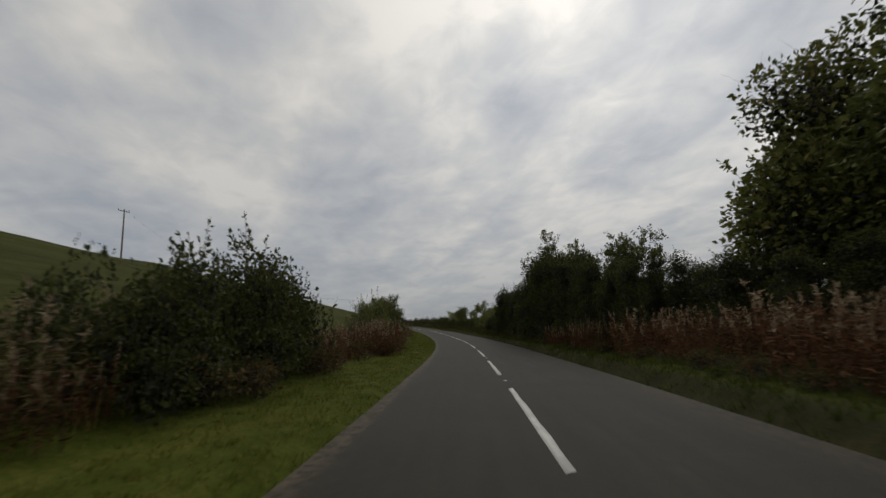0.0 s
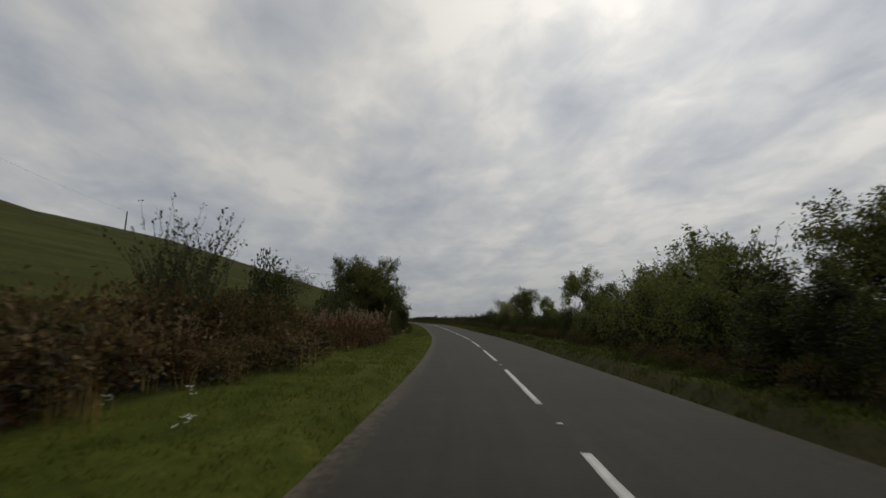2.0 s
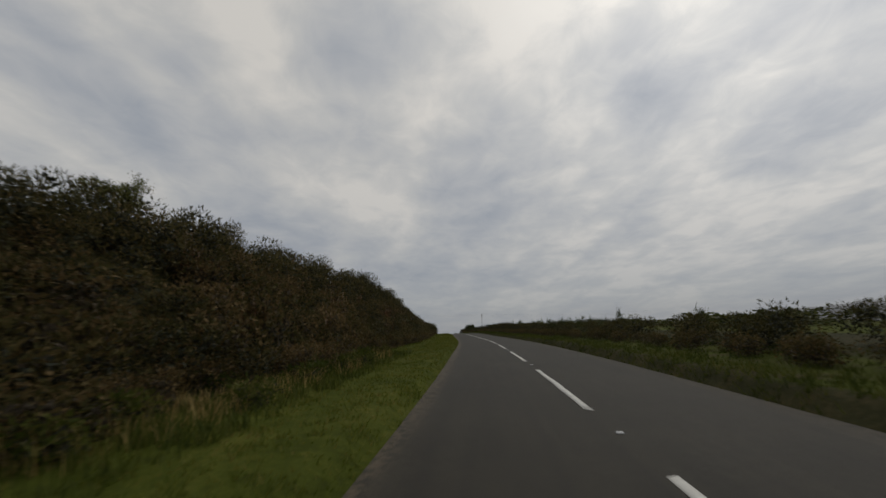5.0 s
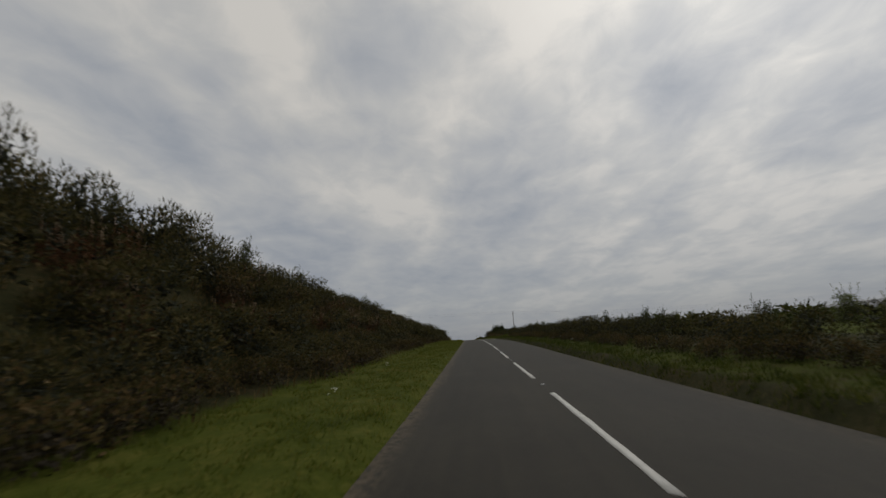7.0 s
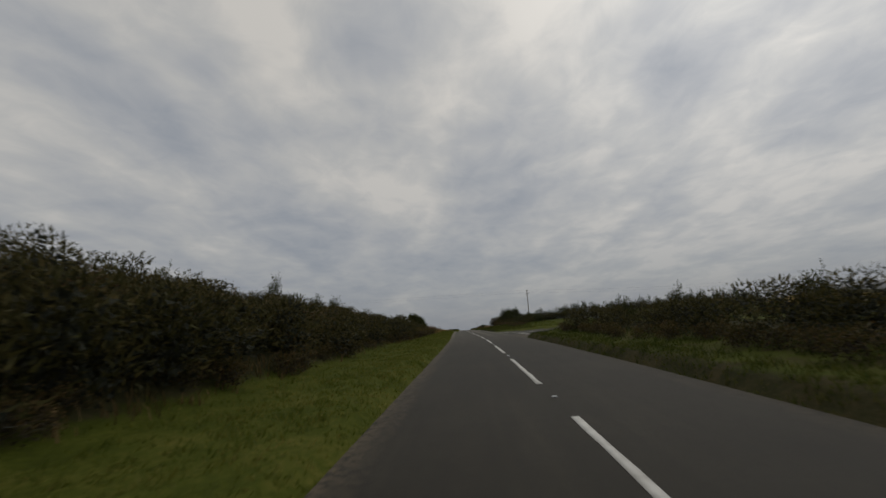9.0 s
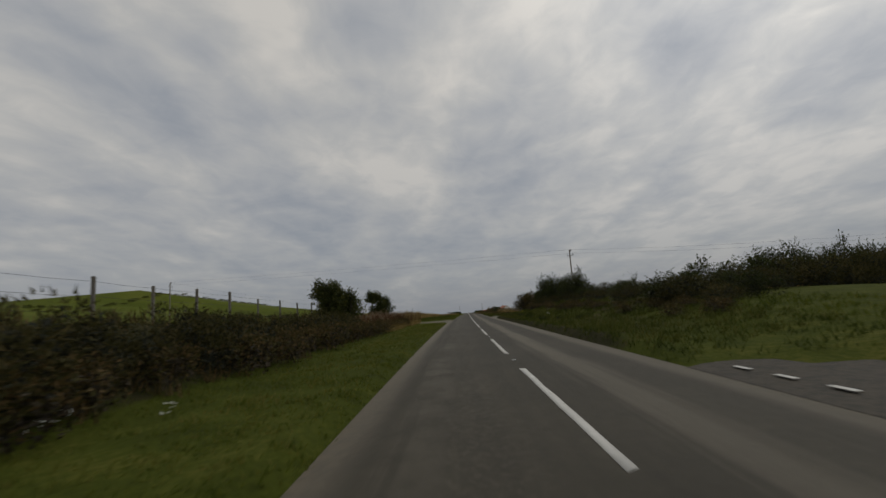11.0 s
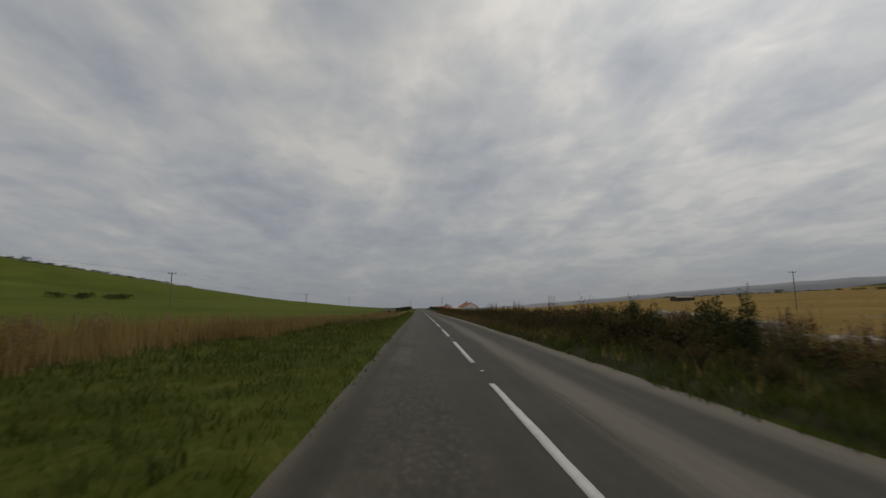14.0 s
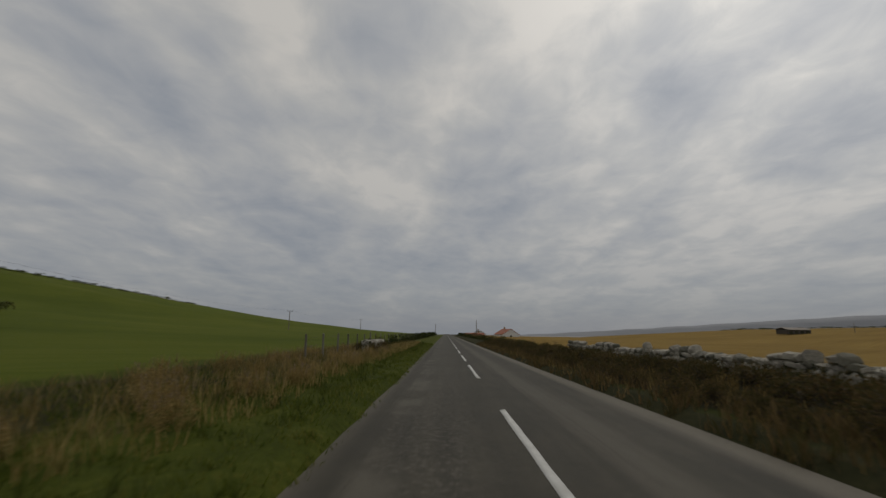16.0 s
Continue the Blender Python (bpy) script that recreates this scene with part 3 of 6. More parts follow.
# ---- ground, sea and road ----
def ground():
    ss = np.concatenate([[-900, -500, -300, -180, -110], np.arange(-70, -10, 5), np.arange(-10, 480, 1.0), np.arange(482, 760, 6), [780, 820, 880, 960, 1080, 1250, 1500, 1900, 2600]])
    left = [-2200, -1400, -900, -600, -420, -320, -250, -210, -170, -140, -110, -90, -75, -64, -57, -52, -46, -40, -34, -28, -23, -19, -16, -14, -12.5, -11.5, -10.7, -10, -9.3, -8.6, -8, -7.4, -6.8, -6.2, -5.6, -5, -4.5, -4, -3.6, -3.3, -3.1, -2.95, -2.8, -2.65, -2.5, -2.35, -2.2]
    right = [2.55, 2.7, 2.85, 2.98, 3.15, 3.35, 3.7, 4.1, 4.6, 5.1, 5.6, 6.2, 6.8, 7.5, 8.2, 9, 10, 11, 12, 13.5, 15, 17, 20, 24, 29, 35, 42, 52, 65, 80, 100, 125, 155, 190, 230, 270, 320, 400, 550, 700]
    off = np.array(left + [0.0] + right)
    S, O = np.meshgrid(ss, off, indexing="ij")
    X, Y = plan(S, O)
    Z = ground_z(S, O)
    n, k = S.shape
    v = np.stack([X, Y, Z], -1).reshape(-1, 3)
    i = (np.arange(n - 1)[:, None] * k + np.arange(k - 1)[None]).reshape(-1)
    f = np.stack([i, i + 1, i + k + 1, i + k], 1)
    me = mesh_from("ground", v, f, [M_GROUND])
    s, o = S.ravel(), O.ravel()
    hill = smooth(9, 13, -o) * (1 - smooth(228, 262, s))
    field = smooth(9, 12, -o) * smooth(228, 262, s)
    stub = smooth(7.2, 8.2, o) * smooth(343, 352, s + 0.0 * o) + smooth(60, 70, o) * smooth(300, 340, s)
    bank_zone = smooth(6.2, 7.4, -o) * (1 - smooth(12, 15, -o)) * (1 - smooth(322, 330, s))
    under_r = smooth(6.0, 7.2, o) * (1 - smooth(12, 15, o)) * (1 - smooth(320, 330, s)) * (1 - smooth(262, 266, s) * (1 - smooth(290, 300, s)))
    # earth lip at the road edge; its soil tone carries the lip's shade too
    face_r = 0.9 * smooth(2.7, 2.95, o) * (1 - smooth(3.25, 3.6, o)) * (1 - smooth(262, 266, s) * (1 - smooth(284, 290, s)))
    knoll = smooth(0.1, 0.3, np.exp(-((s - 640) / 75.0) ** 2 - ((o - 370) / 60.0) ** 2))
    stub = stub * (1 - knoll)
    # ground below the rank grass, darkened as if in the hedge's shade
    rank_shade_r = 0.55 * smooth(3.2, 3.6, o) * (1 - smooth(6.0, 7.0, o)) * (1 - smooth(300, 330, s)) * (1 - smooth(255, 262, s) * (1 - smooth(284, 290, s)))
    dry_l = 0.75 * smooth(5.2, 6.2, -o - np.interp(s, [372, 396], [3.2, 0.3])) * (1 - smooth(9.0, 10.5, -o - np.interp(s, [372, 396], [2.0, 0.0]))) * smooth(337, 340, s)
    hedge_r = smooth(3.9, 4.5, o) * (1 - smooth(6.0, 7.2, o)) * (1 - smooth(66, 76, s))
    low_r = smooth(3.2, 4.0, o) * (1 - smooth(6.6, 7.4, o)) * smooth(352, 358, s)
    bare = 0.85 * np.maximum(np.maximum(np.maximum(bank_zone, under_r), low_r), np.maximum(np.maximum(np.maximum(face_r, rank_shade_r), knoll), np.maximum(dry_l, hedge_r)))
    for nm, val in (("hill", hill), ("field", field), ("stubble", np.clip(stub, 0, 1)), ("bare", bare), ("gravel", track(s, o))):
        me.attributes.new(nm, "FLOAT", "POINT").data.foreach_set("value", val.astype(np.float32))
    shade(me)
    return thing("ground", "grass verges, hill pasture and pale stubble fields", "ground", me=me, kind="structure")


def sea():
    c = plan(400.0, 0.0)
    bm = bmesh.new()
    bmesh.ops.create_circle(bm, cap_ends=True, radius=4700, segments=96, matrix=Matrix.Translation((float(c[0]), float(c[1]), -38)))
    return thing("water", "calm grey sea reaching to the horizon", "sea", me=bm_mesh("water", bm, M_SEA), kind="structure")


def strip(name, ss, offs, dz, mat):
    S, O = np.meshgrid(ss, offs, indexing="ij")
    X, Y = plan(S, O)
    Z = line(S)[3] + dz
    n, k = S.shape
    i = (np.arange(n - 1)[:, None] * k + np.arange(k - 1)[None]).reshape(-1)
    f = np.stack([i, i + 1, i + k + 1, i + k], 1)
    me = mesh_from(name, np.stack([X, Y, Z], -1).reshape(-1, 3), f, [mat])
    uv = me.uv_layers.new(name="UVMap")
    loops = np.empty(len(me.loops), np.int32)
    me.loops.foreach_get("vertex_index", loops)
    uv.data.foreach_set("uv", np.stack([O.ravel(), S.ravel()], 1)[loops].astype(np.float32).ravel())
    return shade(me)


def road():
    ss = np.concatenate([np.arange(-80, 700, 2.0), np.arange(700, 900, 10.0)])
    edge_l = ROAD_L + 0.06
    offs = np.array([edge_l, -2.0, -1.0, 0.0, 1.0, 2.0, ROAD_R - 0.06])
    camber = -0.012 * np.abs(offs)
    return thing("road", "grey worn asphalt road with dusty edges", "road", me=strip("road", ss, offs, camber, M_ROAD), kind="structure")


def side_road():
    """The tarmac of the junction on the right: a flared mouth and the lane beyond."""
    rs = np.concatenate([np.arange(-0.1, 8, 0.4), np.arange(8, 60, 4.0)])
    v, uv = [], []
    cols = 13
    for r in rs:
        mid = SIDE_ROAD[0] + r / math.tan(SIDE_ROAD[1])
        half = 3.4 + 9.5 * math.exp(-(max(r, 0) / 4.6) ** 2)
        for j in range(cols):
            s = mid + half * (j / (cols - 1) * 2 - 1)
            x, y = plan(s, ROAD_R + r)
            zz = float(ground_z(s, ROAD_R + r)) if r > 3 else 0
            g0 = float(line(s)[3]) - 0.03
            t = min(max((r - 3) / 5, 0), 1)
            v.append((float(x), float(y), g0 * (1 - t) + (max(zz, g0 - 2) + 0.10) * t if r > 3 else g0))
            uv.append((half * (j / (cols - 1) * 2 - 1) * 0.8, r))
    n = len(rs)
    f = [(i * cols + j, i * cols + j + 1, (i + 1) * cols + j + 1, (i + 1) * cols + j) for i in range(n - 1) for j in range(cols - 1)]
    me = mesh_from("side_road", v, f, [M_ROAD])
    layer = me.uv_layers.new(name="UVMap")
    for lp, d in zip(me.loops, layer.data):
        d.uv = uv[lp.vertex_index]
    return thing("side_road", "asphalt lane joining the road at a junction", "road", me=shade(me), kind="structure")


def dash(s0, s1, width=0.115, off=0.0, seed=0):
    """A painted dash on the road with uneven ends."""
    rng = np.random.default_rng(seed)
    ss = np.linspace(s0, s1, 9)
    L, Rr = [], []
    for i, s in enumerate(ss):
        j = rng.normal(0, 0.006, 2)
        ds = rng.normal(0, 0.06, 2) if i in (0, 8) else (0, 0)
        L.append(on_road(s + ds[0], off - width / 2 + j[0], 0.006))
        Rr.append(on_road(s + ds[1], off + width / 2 + j[1], 0.006))
    v = [tuple(p) for pr in zip(L, Rr) for p in pr]
    low = [(x, y, z - 0.005) for x, y, z in v]
    n = len(v)
    f = [(2 * i, 2 * i + 1, 2 * i + 3, 2 * i + 2) for i in range(8)]
    ring = [2 * i for i in range(9)] + [2 * i + 1 for i in range(8, -1, -1)]
    f += [(a, b, b + n, a + n) for a, b in zip(ring, ring[1:] + ring[:1])]
    me = mesh_from("road_marking", v + low, f, [M_PAINT])
    return thing("road_marking", "worn white painted dash on the road's centre", "road marking", "centre line dashes", me=me)


def far_coast():
    """A low hazy coast beyond the bay."""
    c = plan(400.0, 0.0)
    n = 60
    v = []
    for i in range(n + 1):
        az = radians(52 - 82 * i / n)
        u = np.array([-math.sin(az), math.cos(az)])
        top = np.interp(math.degrees(az), [-30, 0, 7, 12, 17, 24, 33, 42, 52], [2.2, 2.1, 1.95, 1.65, 1.3, 0.8, 0.15, -0.42, -0.56]) + 0.03 * math.sin(i * 1.7) + 0.02 * math.sin(i * 4.1)
        for d, z in ((4300, -39), (4400, 4300 * math.tan(radians(top)) * 0.8 - 6), (4520, 4520 * math.tan(radians(top)) + 2), (4650, -39)):
            v.append((float(c[0]) + u[0] * d, float(c[1]) + u[1] * d, z))
    f = [(4 * i + j, 4 * i + 4 + j, 4 * i + 5 + j, 4 * i + 1 + j) for i in range(n) for j in range(3)]
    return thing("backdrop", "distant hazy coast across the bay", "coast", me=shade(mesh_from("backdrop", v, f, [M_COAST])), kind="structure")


ground()
sea()
far_coast()
road()
side_road()
for q in range(-3, 72):
    a = 9.0 * q + (3.0 if q >= 47 else 0.0)
    dash(a, a + 6.0, seed=q + 50)


def road_stud():
    root = tagged(new("road_stud"), "small worn reflective stud set in the road", "road stud", "studs along the centre line")
    bm = bmesh.new()
    box_bm(bm, 0.10, 0.10, 0.012, Matrix.Translation((0, 0, 0.006)), 0.006)
    part("housing", bm_mesh("housing", bm, M_STEEL), root)
    bm = bmesh.new()
    box_bm(bm, 0.08, 0.04, 0.010, Matrix.Translation((0, 0, 0.014)), 0.003)
    part("reflector", bm_mesh("reflector", bm, M_SIGNWHITE), root, "white reflector")
    return root


stud = road_stud()
for q in range(0, 46):
    m = Matrix.Translation(on_road(9.0 * q - 1.5, 0.02)) @ Matrix.Rotation(face_along(9.0 * q), 4, "Z")
    if q == 0:
        stud.matrix_world = m
    else:
        copy_thing(stud, m)


def give_way():
    """White give-way dashes across the mouth of the side road, and its short centre line."""
    def box_mark(s, off, length, width, turn=0.0, name="give_way_mark"):
        bm = bmesh.new()
        box_bm(bm, width, length, 0.006)
        me = bm_mesh("give_way_mark", bm, M_PAINT)
        m = Matrix.Translation(on_road(s, off, 0.001)) @ Matrix.Rotation(face_along(s) + turn, 4, "Z")
        thing(name, "white painted dash at a junction mouth", "road marking", "give-way dashes", m, me)
    for i in range(12):
        box_mark(272.0 - 0.92 * i, 3.72 + 0.055 * i, 0.58, 0.20, -0.06)
        if i > 0:
            box_mark(271.7 - 0.92 * i, 4.18 + 0.055 * i, 0.58, 0.20, -0.06)
    for i in range(11):
        box_mark(273.2 + 1.0 * i, 3.62 - 0.012 * i, 0.42, 0.10)
    cot = 1 / math.tan(SIDE_ROAD[1])
    box_mark(274.2, 6.7, 6.2, 0.10, -SIDE_ROAD[1] + 0.02, "road_marking")
    box_mark(281.2, 15.4, 4.0, 0.10, -SIDE_ROAD[1], "road_marking")


give_way()


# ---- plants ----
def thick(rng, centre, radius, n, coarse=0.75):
    """The crowded inside of a bush: many broken leaves and twigs at all angles, mostly coloured dark for inner shade.
    """
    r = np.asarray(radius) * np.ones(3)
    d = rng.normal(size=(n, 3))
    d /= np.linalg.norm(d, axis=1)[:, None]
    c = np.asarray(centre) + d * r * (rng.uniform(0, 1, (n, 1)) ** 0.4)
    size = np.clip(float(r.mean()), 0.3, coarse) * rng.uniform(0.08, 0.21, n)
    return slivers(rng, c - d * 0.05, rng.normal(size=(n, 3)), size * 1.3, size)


def unit(rng, n, up=-1.0):
    d = rng.normal(size=(n, 3))
    d /= np.linalg.norm(d, axis=1)[:, None]
    return np.where(d[:, 2:3] < up, d * np.array([1, 1, -1]), d)


def bush_meshes(seed, width=3.0, height=3.0, leaves=1900, leaf=0.122, shoots=24, blobs=15, mat=None, slim=0.6, shoot_len=(0.2, 0.6), shoot_r=0.012, inner=62, coarse=0.75):
    """A rounded wild bush: (stems, leaves, dense heart)."""
    rng = np.random.default_rng(seed)
    rx, c, r = width / 2, [], []
    for i in range(blobs):
        a, q, h = rng.uniform(0, 2 * math.pi), math.sqrt(rng.uniform(0, 1)), rng.uniform(0.12, 1)
        dome = math.sqrt(max(0.05, 1 - (h * 0.92) ** 2))
        br = rng.uniform(0.26, 0.42) * width * (0.55 + 0.45 * dome) * 0.75
        c.append((math.cos(a) * q * rx * dome * 0.8, math.sin(a) * q * rx * dome * 0.8, max(br * 0.8, h * height - br)))
        r.append(br)
    c, r = np.array(c), np.array(r)
    per = (r ** 2 / (r ** 2).sum() * leaves).astype(int) + 1
    pc, pd = [], []
    for ci, ri, n in zip(c, r, per):
        d = unit(rng, n, -0.5)
        pc.append(ci + d * ri * rng.uniform(0.72, 1.10, (n, 1)) * np.array([1, 1, 0.95]))
        pd.append(d + rng.normal(0, 0.7, (n, 3)) + np.array([0, 0, -0.15]))
    lines = []
    for i in range(shoots):
        j = rng.integers(blobs)
        d = unit(rng, 1, 0.0)[0] * np.array([0.75, 0.75, 0.4]) + np.array([0, 0, 0.75])
        p0 = c[j] + d / np.linalg.norm(d) * r[j] * 0.7
        L = rng.uniform(*shoot_len) * height / 3 + r[j] * 0.3
        bend = rng.normal(0, 0.12, 3)
        t = np.linspace(0, 1, 5)[:, None]
        pts = p0 + d * L * t + bend * L * t * t
        lines.append((pts, np.linspace(shoot_r, shoot_r * 0.35, 5)))
        n = int(L * 16)
        tt = rng.uniform(0.15, 1, (n, 1))
        pc.append(p0 + d * L * tt + bend * L * tt * tt + rng.normal(0, 0.02, (n, 3)))
        pd.append(d * 0.5 + rng.normal(0, 0.7, (n, 3)))
    pc, pd = np.concatenate(pc), np.concatenate(pd)
    pc[:, 2] = np.maximum(pc[:, 2], 0.03)
    n = len(pc)
    L = leaf * rng.uniform(0.6, 1.35, n)
    lv, lf = leaf_cards(rng, pc, pd, L, L * slim)
    for ci, ri in zip(c, r):
        base = np.array([ci[0] * 0.25, ci[1] * 0.25, -0.15])
        t = np.linspace(0, 1, 4)[:, None]
        if blobs < 10:
            lines.append((base + (ci - base) * t + rng.normal(0, 0.05, (4, 3)) * t, np.linspace(0.035, 0.012, 4)))
    sv, sf = tubes(lines, 3)
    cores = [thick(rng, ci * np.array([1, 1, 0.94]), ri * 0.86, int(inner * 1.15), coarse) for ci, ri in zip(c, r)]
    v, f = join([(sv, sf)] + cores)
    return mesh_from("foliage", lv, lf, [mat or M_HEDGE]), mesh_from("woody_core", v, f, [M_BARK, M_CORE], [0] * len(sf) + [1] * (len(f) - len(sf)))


def bush_proto(name, label, category, group, meshes):
    root = tagged(new(name), label, category, group)
    for nm, me in zip(("foliage", "woody_core"), meshes):
        tagged(part(nm, me, root), kind="stuff")
    return root


def gorse_mesh(seed, width=1.8, height=1.5, sprigs=950, length=0.1, slim=0.2, mat=None, core=0.88, core_mat=None, leafy=False, arches=0):
    """A low spiny bush as one mesh: sprigs, heart and stems."""
    rng = np.random.default_rng(seed)
    blobs = 8
    a = rng.uniform(0, 2 * math.pi, blobs)
    q = np.sqrt(rng.uniform(0, 1, blobs)) * width * 0.34
    r = rng.uniform(0.22, 0.36, blobs) * width
    h = rng.uniform(0.2, 1.0, blobs)
    c = np.stack([np.cos(a) * q, np.sin(a) * q, np.maximum(r * 0.6, h * height - r)], 1)
    per = sprigs // blobs
    pc, pd = [], []
    for ci, ri in zip(c, r):
        d = unit(rng, per, -0.35)
        pc.append(ci + d * ri * rng.uniform(0.7, 1.02, (per, 1)))
        pd.append(d * 0.8 + rng.normal(0, 0.45, (per, 3)) + np.array([0, 0, 0.35]))
    pc, pd = np.concatenate(pc), np.concatenate(pd)
    pc[:, 2] = np.maximum(pc[:, 2], 0.02)
    L = length * rng.uniform(0.5, 1.5, len(pc))
    if leafy:
        pieces = [leaf_cards(rng, pc, pd + rng.normal(0, 0.6, pd.shape), L, L * slim)]
    else:
        pieces = [slivers(rng, pc, pd, L, L * slim + 0.016)]
    for i in range(arches):
        a = rng.uniform(0, 2 * math.pi)
        d = np.array([math.cos(a), math.sin(a), 0])
        j = rng.integers(blobs)
        t = np.linspace(0, 1, 5)[:, None]
        reach, rise = rng.uniform(0.3, 0.9), rng.uniform(0.1, 0.45)
        arc = c[j] * np.array([1, 1, 0.8]) + np.array([0, 0, r[j] * 0.7]) + d * reach * t + np.array([0, 0, 4 * rise]) * t * (1 - t * 0.8)
        pieces.append(tubes([(arc, np.linspace(0.008, 0.004, 5))], 3))
        k = 12
        q = arc[rng.integers(1, 5, k)] + rng.normal(0, 0.05, (k, 3))
        pieces.append(leaf_cards(rng, q, rng.normal(0, 1, (k, 3)), length * 1.1, length * slim))
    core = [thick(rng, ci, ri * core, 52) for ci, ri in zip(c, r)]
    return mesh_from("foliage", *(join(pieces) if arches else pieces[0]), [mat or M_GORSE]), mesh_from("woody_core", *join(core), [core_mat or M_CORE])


def weed_mesh(seed, width=1.8, stems=46, height=1.55, fluff=0.45, mat=None):
    """A stand of withered tall weeds with feathery tops."""
    rng = np.random.default_rng(seed)
    base = np.concatenate([rng.uniform(-width / 2, width / 2, (stems, 2)), np.zeros((stems, 1))], 1)
    h = height * rng.uniform(0.6, 1.12, stems)
    lean = rng.normal(0, 0.10, (stems, 2))
    tip = base + np.concatenate([lean * h[:, None], h[:, None]], 1)
    lines = [(np.linspace(b, t, 3), (0.007, 0.006, 0.003)) for b, t in zip(base, tip)]
    sv, sf = tubes(lines, 3)
    k = 17
    t = rng.uniform(0.08, 0.85, (stems, k, 1))
    pc = (base[:, None] + (tip - base)[:, None] * t).reshape(-1, 3)
    pd = rng.normal(0, 1, (stems * k, 3)) * np.array([1, 1, 0.5]) + np.array([0, 0, 0.05])
    L = rng.uniform(0.10, 0.22, stems * k)
    lv, lf = slivers(rng, pc, pd, L, L * 0.26)
    with_f = rng.uniform(0, 1, stems) < fluff
    kk = 14
    t = rng.uniform(0.78, 1.04, (int(with_f.sum()), kk, 1))
    fc = (base[with_f][:, None] + (tip - base)[with_f][:, None] * t).reshape(-1, 3)
    fd = rng.normal(0, 0.6, (len(fc), 3)) + np.array([0, 0, 0.7])
    FL = rng.uniform(0.06, 0.12, len(fc))
    fv, ff = slivers(rng, fc, fd, FL, FL * 0.5)
    v, f = join([(sv, sf), (lv, lf), (fv, ff)])
    idx = [0] * (len(sf) + len(lf)) + [1] * len(ff)
    return mesh_from("weeds", v, f, [mat or M_WEED, M_FLUFF], idx)


def tree_meshes(seed, height=7.0, spread=0.55, trunk=0.16, leaf=0.09, per_twig=26, mat=None, lean=(0, 0), first=0.18, levels=3, kids=6, slim=0.6, droop=0.0, bark=None):
    """A branching tree: (wood, leaves)."""
    rng = np.random.default_rng(seed)
    lines, twigs, pc = [], [], []
    lean = np.array([lean[0], lean[1], 0.0])
    stack = [(np.zeros(3), np.array([0, 0, 1.0]) + lean * 0.4, height * 0.62, trunk, 0)]
    while stack:
        p, d, L, r, lev = stack.pop()
        n = 5
        pts, rad = [p], [r]
        d = d / np.linalg.norm(d)
        for i in range(1, n):
            d = d + rng.normal(0, 0.13 + 0.04 * lev, 3) + np.array([0, 0, 0.05 - droop * lev]) + lean * 0.12
            d /= np.linalg.norm(d)
            pts.append(pts[-1] + d * L / (n - 1))
            rad.append(r * (1 - 0.72 * i / (n - 1)))
        (lines if lev < 2 else twigs).append((np.array(pts), np.array(rad)))
        pts = np.array(pts)
        if lev < levels:
            m = kids + (2 if lev == 0 else 0)
            for j in range(m):
                t = rng.uniform(first if lev == 0 else 0.25, 1.0)
                i = min(int(t * (n - 1)), n - 2)
                q = pts[i] + (pts[i + 1] - pts[i]) * (t * (n - 1) - i)
                side = rng.normal(0, 1, 3)
                side -= d * side.dot(d)
                side /= np.linalg.norm(side) + 1e-6
                nd = d * rng.uniform(0.4, 0.9) + side * rng.uniform(0.7, 1.1) * spread * 1.6 + np.array([0, 0, 0.18])
                stack.append((q, nd, L * rng.uniform(0.42, 0.66), r * rng.uniform(0.35, 0.5) * (1.1 - 0.5 * t), lev + 1))
        if lev >= levels - 1 and per_twig:
            k = per_twig if lev == levels else per_twig // 3
            t = rng.uniform(0.2, 1.05, k) * (n - 1)
            i = np.clip(t.astype(int), 0, n - 2)
            q = pts[i] + (pts[i + 1] - pts[i]) * (t - i)[:, None]
            pc.append(q + rng.normal(0, 0.10, (k, 3)))
    sv, sf = join([tubes(lines, 6), tubes(twigs, 3)]) if twigs else tubes(lines, 6)
    wood = shade(mesh_from("trunk", sv, sf, [bark or M_BARK]))
    if not pc:
        return wood, None
    pc = np.concatenate(pc)
    pd = rng.normal(0, 1, (len(pc), 3)) + np.array([0, 0, -0.1])
    L = leaf * rng.uniform(0.6, 1.4, len(pc))
    return wood, mesh_from("crown", *leaf_cards(rng, pc, pd, L, L * slim), [mat or M_TREE])


def tree_proto(label, group, meshes, category="tree"):
    root = tagged(new("tree"), label, category, group)
    part("trunk", meshes[0], root, "grey-brown trunk and limbs")
    if meshes[1]:
        part("crown", meshes[1], root)
    return root


